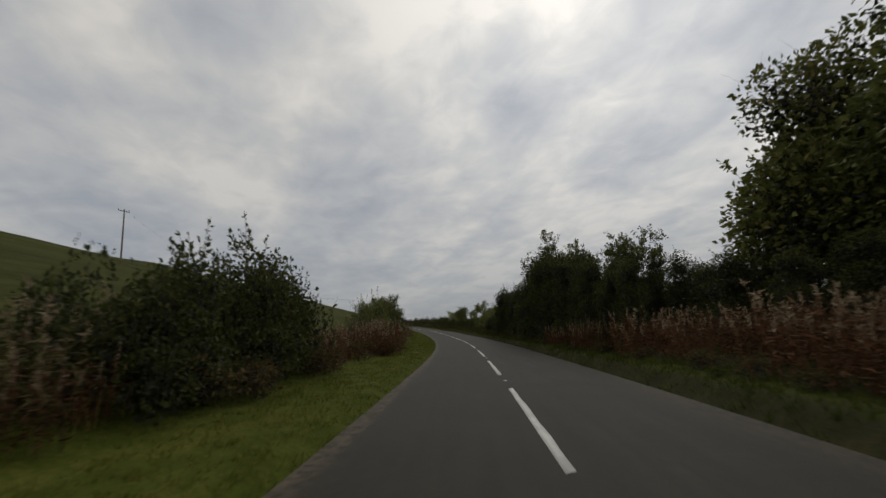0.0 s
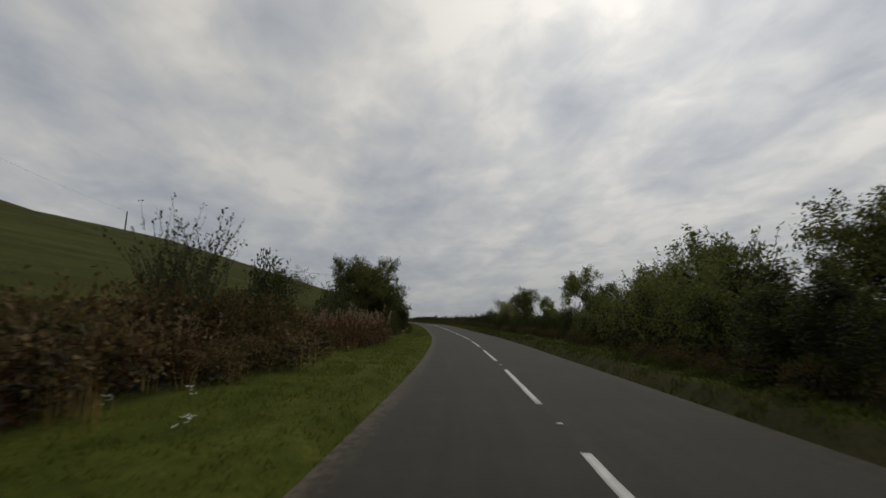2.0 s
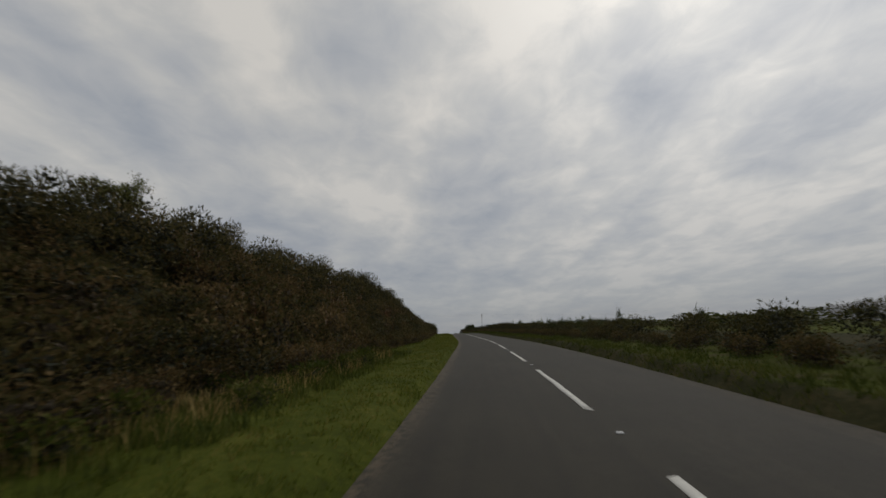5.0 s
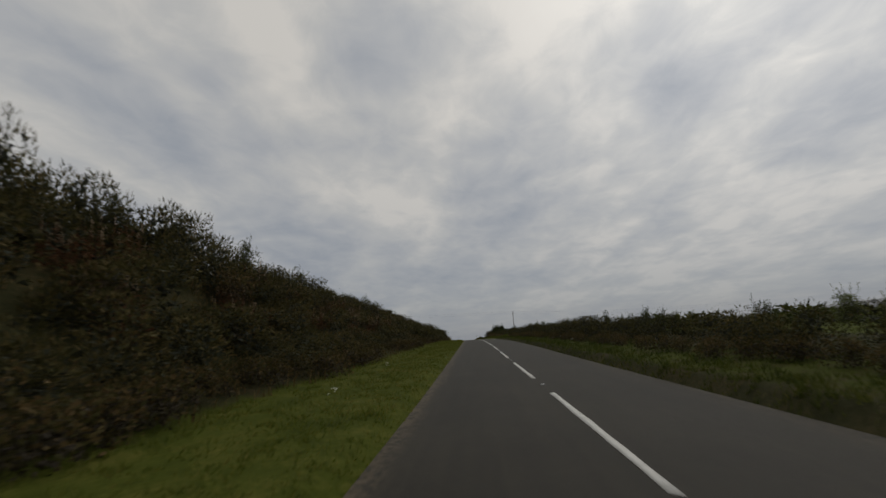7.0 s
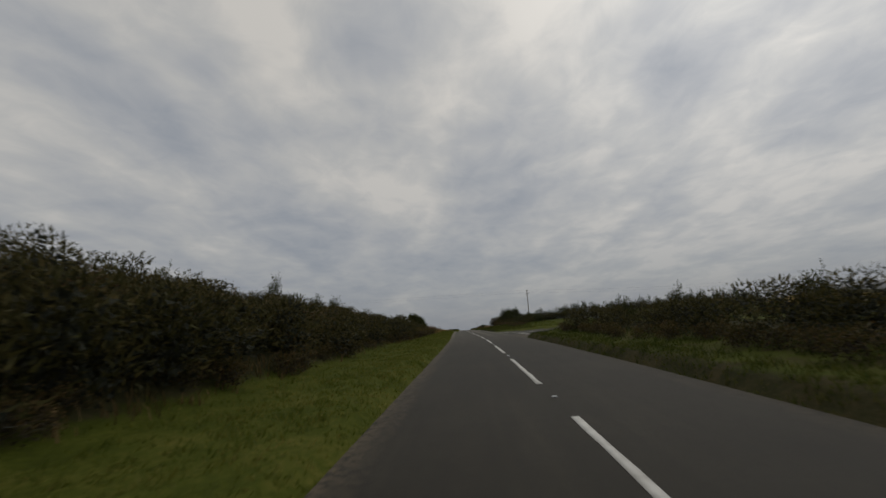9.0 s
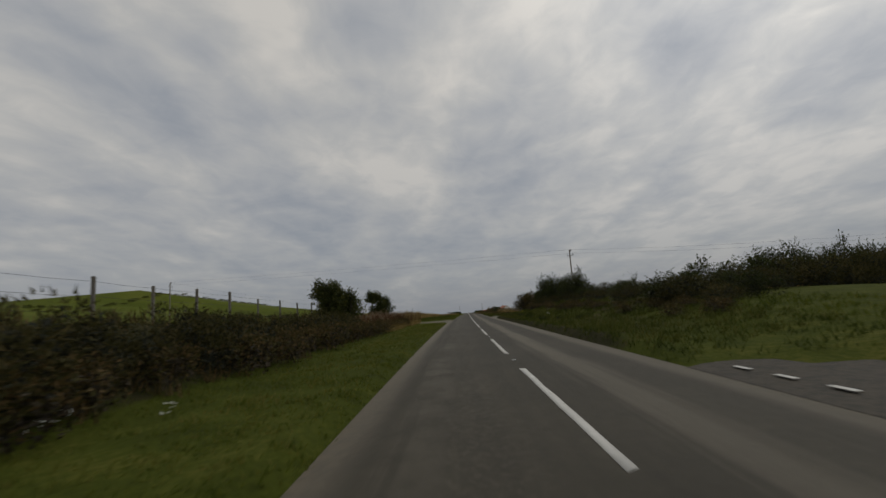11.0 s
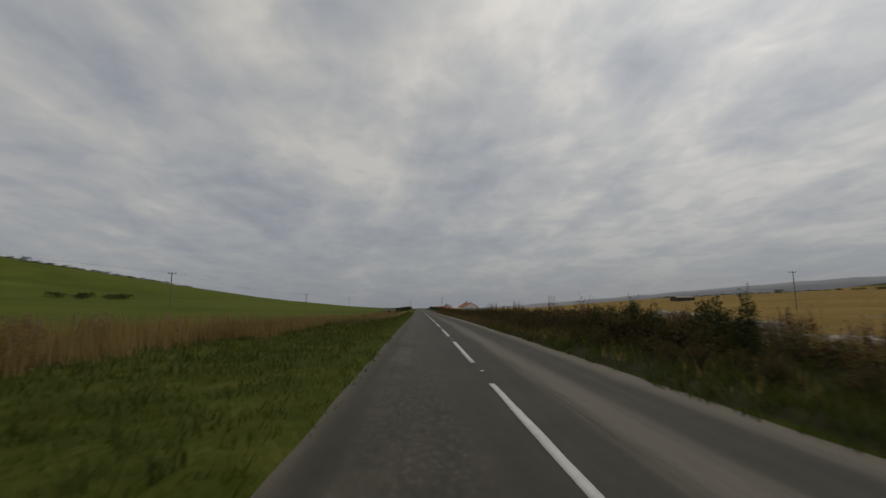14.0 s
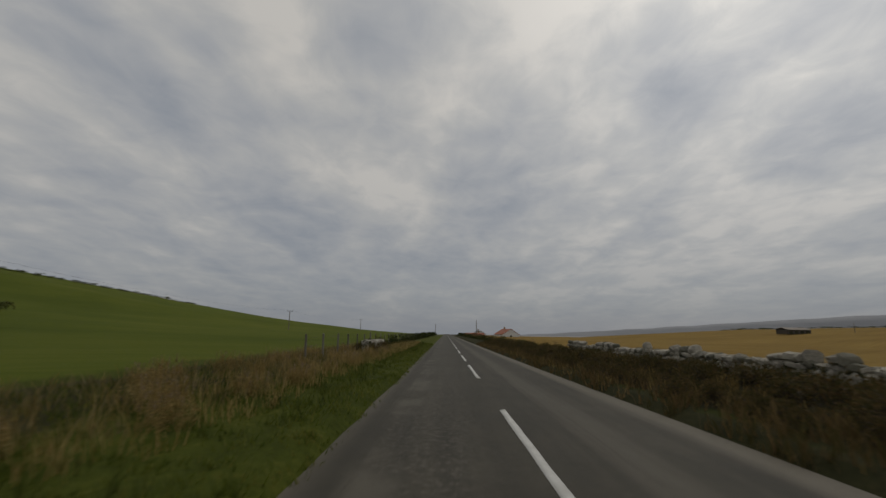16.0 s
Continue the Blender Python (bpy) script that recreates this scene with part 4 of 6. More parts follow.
class Stock:
    """Prototypes that are placed once themselves and copied after that."""

    def __init__(self, protos, most=290):
        self.p = list(protos)
        self.used = [False] * len(self.p)
        self.i = 0
        self.most = most
        self.rest = []

    def put(self, s, off, size=(1, 1, 1), turn=0.0, sink=0.05, pick=None):
        k = self.i % len(self.p) if pick is None else pick % len(self.p)
        self.i += 1
        m = Matrix.Translation(at(s, off, -sink)) @ Matrix.Rotation(turn, 4, "Z")
        ob = self.p[k]
        if self.i > self.most:
            self.rest.append((ob, m @ Matrix.Diagonal((*size, 1))))
            return None
        if self.used[k]:
            ob = copy_thing(ob, m)
            ob.matrix_basis = m @ Matrix.Diagonal((*size, 1))
        else:
            self.used[k] = True
            ob.matrix_basis = m @ Matrix.Diagonal((*size, 1))
        return ob


    def gather(self, name, label, category):
        """All that is past the count as one mesh."""
        if not self.rest:
            return
        vs, corners, totals, ids, mats, n = [], [], [], [], [], 0
        for ob, m in self.rest:
            mm = np.array(m)
            for me in ([ob.data] if ob.data else [c.data for c in ob.children]):
                v = np.empty(len(me.vertices) * 3)
                me.vertices.foreach_get("co", v)
                vs.append(v.reshape(-1, 3) @ mm[:3, :3].T + mm[:3, 3])
                lv = np.empty(len(me.loops), np.int32)
                me.loops.foreach_get("vertex_index", lv)
                corners.append(lv + n)
                size = np.empty(len(me.polygons), np.int32)
                me.polygons.foreach_get("loop_total", size)
                totals.append(size)
                idx = np.empty(len(me.polygons), np.int32)
                me.polygons.foreach_get("material_index", idx)
                for mt in me.materials:
                    if mt not in mats:
                        mats.append(mt)
                ids.append(np.array([mats.index(mt) for mt in me.materials])[idx])
                n += len(me.vertices)
        me = mesh_loops(name, np.concatenate(vs), np.concatenate(corners), np.concatenate(totals), mats, np.concatenate(ids))
        thing(name, label, category, me=me, kind="stuff")


hedge_label = "dark green wild hedge bush with leafy upright shoots"
HEDGE = Stock([bush_proto("bush", hedge_label, "bush", "hedgerow bushes", bush_meshes(100 + i)) for i in range(5)], 115)
TALLH = Stock([bush_proto("bush", "tall dark leafy hedge bush beside the road", "bush", "tall hedgerow bushes", bush_meshes(105 + i, width=3.2, height=6.0, leaves=4300, leaf=0.125, shoots=18, blobs=30, inner=165, shoot_len=(0.1, 0.3), coarse=1.15)) for i in range(4)])
PALEB = Stock([bush_proto("bush", "yellow-green leafy bush of open growth", "bush", "pale roadside bushes", bush_meshes(120 + i, leaves=1800, mat=M_PALE, shoots=36, slim=0.35, leaf=0.13)) for i in range(2)])
BARE = Stock([bush_proto("bush", "thin half-bare shrub with few leaves", "shrub", "half-bare shrubs", bush_meshes(140 + i, leaves=160, leaf=0.07, shoots=60, blobs=5, width=1.3, height=1.5, shoot_len=(0.9, 2.2), shoot_r=0.008)) for i in range(2)])
GORSE = Stock([bush_proto("gorse_bush", "dark spiny gorse bush on a roadside bank", "bush", "gorse on the bank", gorse_mesh(160 + i)) for i in range(6)], 260)
BRAMBLE = Stock([bush_proto("bramble_bush", "brown and green bramble tangle beside the verge", "bush", "bramble thickets", gorse_mesh(180 + i, 1.9, 1.2, 600, 0.09, 0.6, M_BRAMBLE, 0.88, M_BROWNCORE, True, 3)) for i in range(5)], 260)
NETTLE = Stock([bush_proto("nettle_patch", "rank green nettles and weeds in the verge", "weeds", "nettles in the verge", gorse_mesh(190 + i, 1.5, 0.8, 420, 0.12, 0.5, M_RANK_SHADED, 0.8, M_CORE, True)) for i in range(3)], 200)
FARH = Stock([bush_proto("bush", "distant dark hedge bush beside the road", "bush", "far hedge bushes", bush_meshes(150 + i, leaves=420, leaf=0.26, shoots=8, blobs=10, inner=20)) for i in range(3)], 30)
WEEDS = Stock([thing("tall_weeds", "withered reddish-brown tall weeds with feathery tops", "weeds", "withered weeds", me=weed_mesh(200 + i)) for i in range(4)])
PALEW = Stock([thing("tall_weeds", "pale yellowish-brown tall weeds gone to seed", "weeds", "pale seeding weeds", me=weed_mesh(210 + i, fluff=0.6, mat=M_SEEDY)) for i in range(3)], 60)
STRAWW = Stock([thing("tall_weeds", "golden-brown withered grass and dock stems", "weeds", "golden withered weeds", me=weed_mesh(220 + i, stems=60, fluff=0.2, mat=M_DRY)) for i in range(3)], 110)

rnd = random.Random(7)


def row(stock, s0, s1, step, offs, tops, proto_h, wide=(0.8, 1.25), jitter=0.4, spare=0.0):
    """Plants along a stretch: tops are heights over the road at s."""
    s = s0
    xs, ys = zip(*tops)
    while s < s1:
        off = rnd.choice(offs) + rnd.uniform(-jitter, jitter)
        g = float(ground_z(s, off) - line(s)[3])
        h = float(np.interp(s, xs, ys)) * rnd.uniform(0.86, 1.04) - g
        if rnd.random() >= spare and h > 0.25:
            k = h / proto_h
            wd = rnd.uniform(*wide) * min(max(k, 0.55), 1.25)
            stock.put(s, off, (wd, wd, k), rnd.uniform(0, 6.28))
        s += step * rnd.uniform(0.75, 1.25)


# left of the road, from the start
row(PALEW, 2, 13, 0.7, [-7.0, -7.8, -8.8], [(0, 2.0), (12, 2.2)], 1.55, (0.9, 1.2), 0.4)
row(WEEDS, 3, 12, 1.6, [-6.4], [(0, 1.4), (12, 1.4)], 1.55, (0.8, 1.0), 0.3)
row(BRAMBLE, -2, 36, 1.2, [-6.1, -6.8, -7.6], [(0, 1.2), (20, 1.3), (36, 1.4)], 1.2, (0.9, 1.3))
row(HEDGE, 11.4, 20.4, 0.7, [-6.4, -7.0], [(11, 3.2), (13, 3.7), (15, 4.1), (17, 4.3), (19, 3.9), (20.4, 3.0)], 3.0, (0.68, 0.86), 0.2)
row(WEEDS, 20, 27, 2.0, [-6.4, -7.4], [(20, 1.7), (27, 1.8)], 1.55)
row(WEEDS, 27, 38, 0.8, [-6.0, -6.8, -7.6], [(27, 2.0), (38, 2.1)], 1.55)
row(BARE, 30.5, 31, 2.4, [-7.4], [(30, 2.9), (36, 2.9)], 2.2, (0.4, 0.5), 0.1)
row(PALEB, 35.8, 42.5, 1.3, [-6.6, -7.4], [(35, 3.9), (38, 4.5), (43, 3.6)], 3.0, (0.6, 0.8), 0.3)
row(HEDGE, 39, 42.5, 1.7, [-7.0], [(38, 3.6), (43, 3.0)], 3.0, (0.6, 0.75), 0.3)
row(WEEDS, 42, 50, 1.8, [-6.4, -7.2], [(42, 1.6), (50, 1.5)], 1.55)
row(BRAMBLE, 36, 90, 1.3, [-6.6, -7.4, -8.2], [(36, 1.4), (50, 1.5), (92, 1.3)], 1.2, (0.9, 1.3))
row(PALEB, 47, 49.5, 1.8, [-7.4], [(47, 1.9), (50, 1.9)], 3.0, (0.5, 0.6), 0.2)
row(HEDGE, 51.5, 58, 1.1, [-6.9, -7.4], [(51, 3.2), (53, 3.8), (55.5, 3.9), (58, 2.9)], 3.0, (0.62, 0.78), 0.25)
row(WEEDS, 58, 66, 2.2, [-7.0, -7.8], [(58, 1.7), (66, 1.7)], 1.55)
row(BRAMBLE, 58, 71, 1.0, [-7.8, -8.6], [(58, 1.9), (63, 2.5), (68, 2.7), (71, 2.4)], 1.2, (0.9, 1.2))
row(BARE, 65.5, 67.5, 1.0, [-8.6], [(64, 4.3), (68, 4.3)], 2.2, (0.8, 1.0))
row(HEDGE, 70, 73, 1.7, [-8.2], [(70, 4.2), (74, 3.6)], 3.0, (0.5, 0.65), 0.2)
row(WEEDS, 74, 92, 0.85, [-6.9, -7.8, -8.6], [(74, 2.0), (96, 2.0)], 1.55)
row(HEDGE, 82, 85, 1.7, [-9.0], [(82, 4.0), (85, 3.8)], 3.0, (0.6, 0.75), 0.2)
row(BARE, 87, 90, 1.5, [-10.0], [(87, 4.4), (90, 4.3)], 2.2, (0.8, 1.0))
row(HEDGE, 96, 107, 1.4, [-8.2, -9.6], [(96, 3.2), (101, 4.4), (107, 4.6)], 3.0, (0.85, 1.0))
row(HEDGE, 104.5, 107.4, 1.0, [-6.0, -6.5], [(104, 4.2), (108, 3.2)], 3.0, (0.45, 0.58), 0.2)
row(HEDGE, 93, 104, 1.1, [-6.5], [(93, 1.7), (104, 2.6)], 3.0, (0.5, 0.7), 0.2)
row(HEDGE, 101, 106, 1.7, [-7.2], [(101, 3.0), (106, 3.4)], 3.0, (0.65, 0.8), 0.2)
row(WEEDS, 109, 118, 0.9, [-7.6, -8.3], [(109, 1.5), (118, 1.9)], 1.55, (0.8, 1.1))
row(NETTLE, 107, 150, 1.5, [-5.9, -6.5, -7.0], [(107, 0.5), (118, 0.7), (150, 0.7)], 0.8, (0.9, 1.2), 0.4)
row(WEEDS, 112, 130, 0.9, [-10.2, -11.0], [(112, 3.0), (130, 4.4)], 1.55)
row(WEEDS, 110, 130, 1.0, [-8.8, -9.5], [(110, 2.2), (130, 3.0)], 1.55, (0.8, 1.1))
for o, tops in ((-7.2, [(109, 0.75), (128, 1.0), (150, 1.5)]), (-8.2, [(109, 1.2), (128, 2.0), (150, 2.8)]), (-9.3, [(109, 1.8), (128, 3.0), (150, 3.9)]), (-10.4, [(109, 2.5), (128, 3.8), (150, 4.8)])):
    row(BRAMBLE, 109, 150, 1.3, [o], tops, 1.2, (0.8, 1.2), 0.5)
row(HEDGE, 123, 129, 2.0, [-12.4], [(123, 5.0), (129, 5.7)], 3.0, (0.5, 0.65))

# the gorse bank
def clothe(stock, s0, s1, step, off, low, high, proto_h, wide=(0.85, 1.2)):
    """Plants on a slope, each that high over its own ground."""
    s = s0
    while s < s1:
        k = rnd.uniform(low, high) / proto_h * float(np.interp(s, [192, 206], [1.0, 0.8]))
        wd = rnd.uniform(*wide)
        stock.put(s, off + rnd.uniform(-0.45, 0.45), (wd, wd, k), rnd.uniform(0, 6.28))
        s += step * rnd.uniform(0.75, 1.25)


for o, low, high in ((-8.0, 0.9, 1.7), (-9.0, 0.9, 1.6), (-10.0, 1.1, 1.8), (-11.0, 1.4, 2.1)):
    clothe(GORSE, 132, 262, 1.25, o, low, high, 1.5, (0.95, 1.35))
clothe(GORSE, 120, 262, 2.0, -11.8, 1.5, 2.4, 1.5, (0.8, 1.2))
clothe(GORSE, 166, 171, 1.2, -11.2, 2.6, 3.1, 1.5, (0.8, 1.0))
clothe(GORSE, 180, 190, 1.0, -10.9, 2.3, 2.9, 1.5, (0.9, 1.2))
for o in (-8.6, -9.6, -10.6):
    clothe(WEEDS, 140, 262, 5.5, o, 0.8, 1.3, 1.55, (0.5, 0.9))
    clothe(BRAMBLE, 140, 262, 6.0, o, 0.9, 1.3, 1.2, (0.9, 1.2))
clothe(HEDGE, 166, 262, 7.0, -11.2, 1.9, 2.7, 3.0, (0.3, 0.5))
clothe(BARE, 170, 260, 9.0, -11.4, 1.5, 2.1, 2.2, (0.4, 0.6))
row(BRAMBLE, 148, 262, 1.2, [-7.0, -7.5], [(150, 1.2), (200, 1.2), (262, 1.0)], 1.2, (0.8, 1.2), spare=0.15)
row(GORSE, 268, 271, 0.6, [-9.4, -10.2], [(268, 3.1), (271, 3.0)], 1.5, (0.7, 0.9), 0.2)
row(GORSE, 214, 264, 0.7, [-7.5, -8.2, -9.0, -9.8], [(214, 3.1), (240, 2.7), (264, 2.4)], 1.5, (1.0, 1.4))
row(GORSE, 262, 303, 0.6, [-7.5, -8.3, -9.2], [(262, 2.6), (275, 2.3), (303, 1.8)], 1.5, (0.9, 1.2))
row(BRAMBLE, 262, 321, 0.8, [-6.8, -7.2, -8.0], [(262, 1.4), (300, 1.3), (321, 1.1)], 1.2, (0.9, 1.2))
GORSE.put(274, -8.2, (1.0, 1.0, 1.35), 0.3)
GORSE.put(275.2, -8.6, (0.9, 0.9, 1.2), 1.3)

# right of the road
row(WEEDS, 3, 22, 0.9, [4.9, 5.6, 6.4], [(3, 1.75), (22, 1.7)], 1.55)
row(WEEDS, 22, 31, 0.9, [4.2], [(22, 1.5), (31, 1.3)], 1.55, (0.6, 0.8), 0.2)
row(TALLH, 2, 21, 1.4, [7.6, 8.6], [(2, 3.0), (20, 3.3)], 6.0, (0.8, 1.0))
row(TALLH, 14, 34, 1.5, [9.8, 11.0], [(14, 3.3), (20, 3.6), (27, 4.2), (34, 4.6)], 6.0, (0.9, 1.1), 0.4)
row(BRAMBLE, 2, 70, 1.5, [4.3], [(2, 0.75), (30, 0.8), (70, 1.0)], 1.2, (0.7, 0.9), 0.2, spare=0.3)
row(TALLH, 17, 70, 1.9, [7.4, 8.4], [(17, 3.2), (20, 3.6), (23, 4.0), (25, 5.0), (28, 5.3), (34, 6.0), (38, 7.1), (40.5, 6.8), (43, 6.0), (46, 5.8), (50, 5.4), (57, 5.3), (61, 4.8), (64, 3.6), (70, 3.0)], 6.0, (0.9, 1.15))
row(TALLH, 21, 66, 1.0, [4.9, 5.5], [(21, 3.6), (23, 4.0), (24.5, 4.7), (27, 5.0), (30, 5.3), (34, 6.1), (36.5, 6.7), (38.4, 6.7), (40, 5.6), (42, 5.1), (44, 4.95), (48, 4.8), (50.5, 4.6), (52.5, 5.3), (54.5, 5.4), (56, 4.7), (57.5, 4.2), (60, 3.4), (63, 2.6), (66, 2.3)], 6.0, (0.72, 0.9), 0.25)
row(HEDGE, 70, 134, 1.9, [6.0, 6.8], [(72, 2.8), (82, 2.4), (90, 2.4), (104, 2.1), (127, 2.6), (134, 1.9)], 3.0, (0.6, 0.85))
row(PALEB, 60, 74, 1.7, [6.3, 7.2], [(60, 2.8), (65, 3.0), (69, 4.3), (74, 4.3)], 3.0, (0.7, 0.9), 0.3)
row(PALEB, 68, 82, 1.9, [5.7], [(68, 3.3), (74, 3.5), (82, 2.2)], 3.0, (0.6, 0.75), 0.25)
row(PALEB, 73, 90, 4.2, [8.6], [(73, 4.8), (79, 4.2), (90, 3.4)], 3.0, (0.8, 1.0))
row(PALEB, 85, 99, 2.0, [8.2], [(85, 2.8), (93, 2.9), (99, 3.2)], 3.0, (0.65, 0.85))
row(PALEB, 108, 113, 3.0, [8.8], [(108, 2.8), (113, 3.0)], 3.0, (0.6, 0.8))
row(TALLH, 112.5, 122.5, 1.5, [7.4], [(112, 2.1), (116, 2.6), (122, 2.4)], 6.0, (0.55, 0.7), 0.3)
row(PALEB, 114, 121, 1.4, [8.2, 9.0], [(113, 2.3), (116, 2.8), (118, 2.9), (122, 2.4)], 3.0, (0.5, 0.65), 0.3)
row(HEDGE, 124, 131, 1.7, [8.0], [(124, 3.0), (128, 3.3), (131, 2.5)], 3.0, (0.6, 0.75), 0.2)
row(BRAMBLE, 66, 140, 1.3, [5.1, 5.7], [(66, 1.15), (140, 1.0)], 1.2, (0.75, 1.0), 0.25)
row(GORSE, 132, 257, 1.15, [6.4, 7.2, 8.2], [(132, 2.0), (150, 1.6), (165, 1.45), (178, 1.6), (186, 1.85), (194, 1.75), (205, 1.75), (208, 2.15), (213, 2.15), (232, 2.05), (257, 1.9)], 1.5, (0.9, 1.25))
row(BRAMBLE, 136, 258, 1.35, [5.2, 5.7], [(136, 1.0), (258, 1.05)], 1.2, (0.75, 1.05), 0.25)
row(HEDGE, 137, 256, 9.0, [8.4], [(137, 2.2), (165, 1.9), (188, 2.3), (256, 2.4)], 3.0, (0.45, 0.65), 0.5)
row(PALEB, 187.2, 189.5, 1.3, [8.4], [(187, 2.3), (190, 2.3)], 3.0, (0.5, 0.6), 0.1)
row(BARE, 204, 208, 2.0, [7.6], [(204, 2.0), (208, 2.0)], 2.2, (0.4, 0.5), 0.2)
row(HEDGE, 175, 177, 0.9, [7.4], [(175, 1.8), (177, 1.8)], 3.0, (0.5, 0.6), 0.2)
row(HEDGE, 199, 203, 1.4, [7.6], [(199, 2.1), (203, 2.1)], 3.0, (0.5, 0.6), 0.2)
# the bank between the side road and the field track
row(HEDGE, 293, 333, 1.5, [9.4, 10.4], [(293, 2.5), (300, 2.4), (311, 2.4), (315, 2.7), (317, 4.0), (320, 4.4), (322, 3.0), (324, 3.4), (326, 4.5), (329, 4.4), (331, 2.7), (333, 1.8)], 3.0, (0.75, 0.95))
row(HEDGE, 325.6, 329.5, 1.0, [8.6, 9.4, 11.0], [(325, 4.3), (327, 4.6), (330, 4.1)], 3.0, (0.75, 0.9), 0.2)
row(HEDGE, 316.5, 319.8, 1.1, [8.8, 9.8], [(316, 3.9), (318, 4.3), (320, 3.8)], 3.0, (0.6, 0.75), 0.2)
row(GORSE, 291, 330, 1.1, [7.8, 8.6], [(291, 1.8), (297, 2.2), (305, 2.1), (312, 2.2), (326, 2.3), (330, 1.9)], 1.5, (0.9, 1.2))
row(BRAMBLE, 290, 333, 0.9, [6.6, 7.1, 7.6], [(290, 1.2), (312, 1.5), (327, 1.6), (333, 1.25)], 1.2, (0.8, 1.1), 0.3)
row(GORSE, 300, 322, 1.2, [12.5, 13.6, 11.6], [(300, 2.3), (311, 2.6), (322, 3.2)], 1.5, (1.1, 1.6))
row(BARE, 306, 309.5, 1.6, [10.6], [(306, 3.0), (310, 3.0)], 2.2, (0.5, 0.7), 0.2)
for i in range(34):
    off = 6.2 + i * 0.42
    s = 330.2 + 1.62 * (off - 3) - rnd.uniform(1.6, 2.6)
    top = float(np.interp(s, [331, 336, 340, 347, 360], [2.0, 2.2, 2.4, 2.3, 2.0]))
    h = top - float(ground_z(s, off) - line(s)[3])
    wd = rnd.uniform(0.8, 1.1)
    (GORSE if i % 3 == 0 else BRAMBLE).put(s, off, (wd, wd, h / (1.5 if i % 3 == 0 else 1.2)), rnd.uniform(0, 6))
    BRAMBLE.put(s - 1.8, off + 0.6, (1.1, 1.1, (h + 0.75) / 1.2), rnd.uniform(0, 6))
    if 5 < i < 26:
        GORSE.put(s - 3.4, off + 1.0, (0.9, 0.9, (h + rnd.uniform(1.0, 1.5)) / 1.5), rnd.uniform(0, 6))
row(BRAMBLE, 346, 372, 0.8, [5.0, 5.6, 6.2], [(346, 0.5), (362, 0.6), (372, 1.1)], 1.2, (0.8, 1.1))
row(BRAMBLE, 344, 470, 1.5, [4.3, 4.7], [(344, 0.42), (470, 0.5)], 1.2, (0.6, 0.9), 0.2)
row(NETTLE, 300, 332, 0.9, [4.4, 5.2, 6.0], [(300, 0.6), (318, 0.75), (332, 0.6)], 0.8, (0.7, 1.0), 0.4)
row(NETTLE, 2, 70, 1.6, [3.9], [(2, 0.5), (70, 0.55)], 0.8, (0.6, 0.9), 0.2)
row(HEDGE, 366.8, 375, 1.1, [5.2, 5.8], [(366, 1.6), (375, 1.6)], 3.0, (0.4, 0.5), 0.2)
row(BRAMBLE, 350, 470, 0.9, [3.8, 4.2], [(350, 0.5), (366, 0.75), (470, 0.7)], 1.2, (0.5, 0.7), 0.15)
row(WEEDS, 376, 408, 6.5, [5.6], [(376, 1.7), (408, 1.5)], 1.55, (0.3, 0.45), 0.3)
row(BRAMBLE, 368, 470, 0.75, [4.8, 5.4, 5.9], [(368, 1.3), (381, 1.2), (395, 1.05), (410, 0.98), (420, 0.92), (440, 0.95), (470, 1.1)], 1.2, (0.75, 1.0), 0.3)
row(BRAMBLE, 409, 446, 0.8, [6.2, 6.5], [(409, 0.95), (420, 0.88), (446, 0.95)], 1.2, (0.6, 0.8), 0.15)
row(WEEDS, 366, 410, 1.8, [6.6, 7.2], [(366, 1.2), (410, 1.15)], 1.55, (0.6, 0.9), 0.3)
row(PALEW, 354, 378, 1.0, [6.4, 7.0], [(354, 0.9), (378, 1.0)], 1.55, (0.5, 0.8), 0.3)
row(STRAWW, 355, 378, 0.7, [6.0, 6.8, 8.6], [(355, 0.9), (378, 1.0)], 1.55, (0.6, 0.9), 0.3)
row(HEDGE, 359.5, 371, 1.2, [15.6, 16.4], [(359, 2.0), (364, 1.9), (371, 1.5)], 3.0, (0.8, 1.0), 0.4)
row(GORSE, 372, 412, 1.5, [5.9, 6.4], [(372, 1.35), (390, 1.1), (412, 1.0)], 1.5, (0.7, 0.9), 0.2)
row(FARH, 452, 640, 4.5, [5.8], [(452, 1.1), (520, 1.5), (640, 1.8)], 3.0, (0.8, 1.0), 0.3)
row(FARH, 441, 640, 4.5, [-6.4], [(441, 1.0), (452, 1.3), (520, 1.6), (640, 2.0)], 3.0, (0.7, 0.95), 0.4)

# the hedge that follows the far side of the side road
for i in range(84):
    off = 8.0 + i * 0.85
    s = 294.6 + (off - 8) * 0.75 + rnd.uniform(-0.6, 0.6)
    top = float(np.interp(off, [8, 14, 20, 30, 45, 60, 80], [2.4, 3.3, 4.2, 4.7, 5.6, 6.2, 6.6]))
    h = top - float(ground_z(s, off) - line(s)[3])
    k = rnd.uniform(1.0, 1.5)
    GORSE.put(s, off, (k, k, h * rnd.uniform(0.55, 0.8) / 1.5), rnd.uniform(0, 6))
    if i % 2 == 0:
        k = rnd.uniform(0.75, 1.0)
        HEDGE.put(s + 1.6, off + 0.4, (k, k, h * rnd.uniform(0.82, 1.06) / 3.0), rnd.uniform(0, 6))

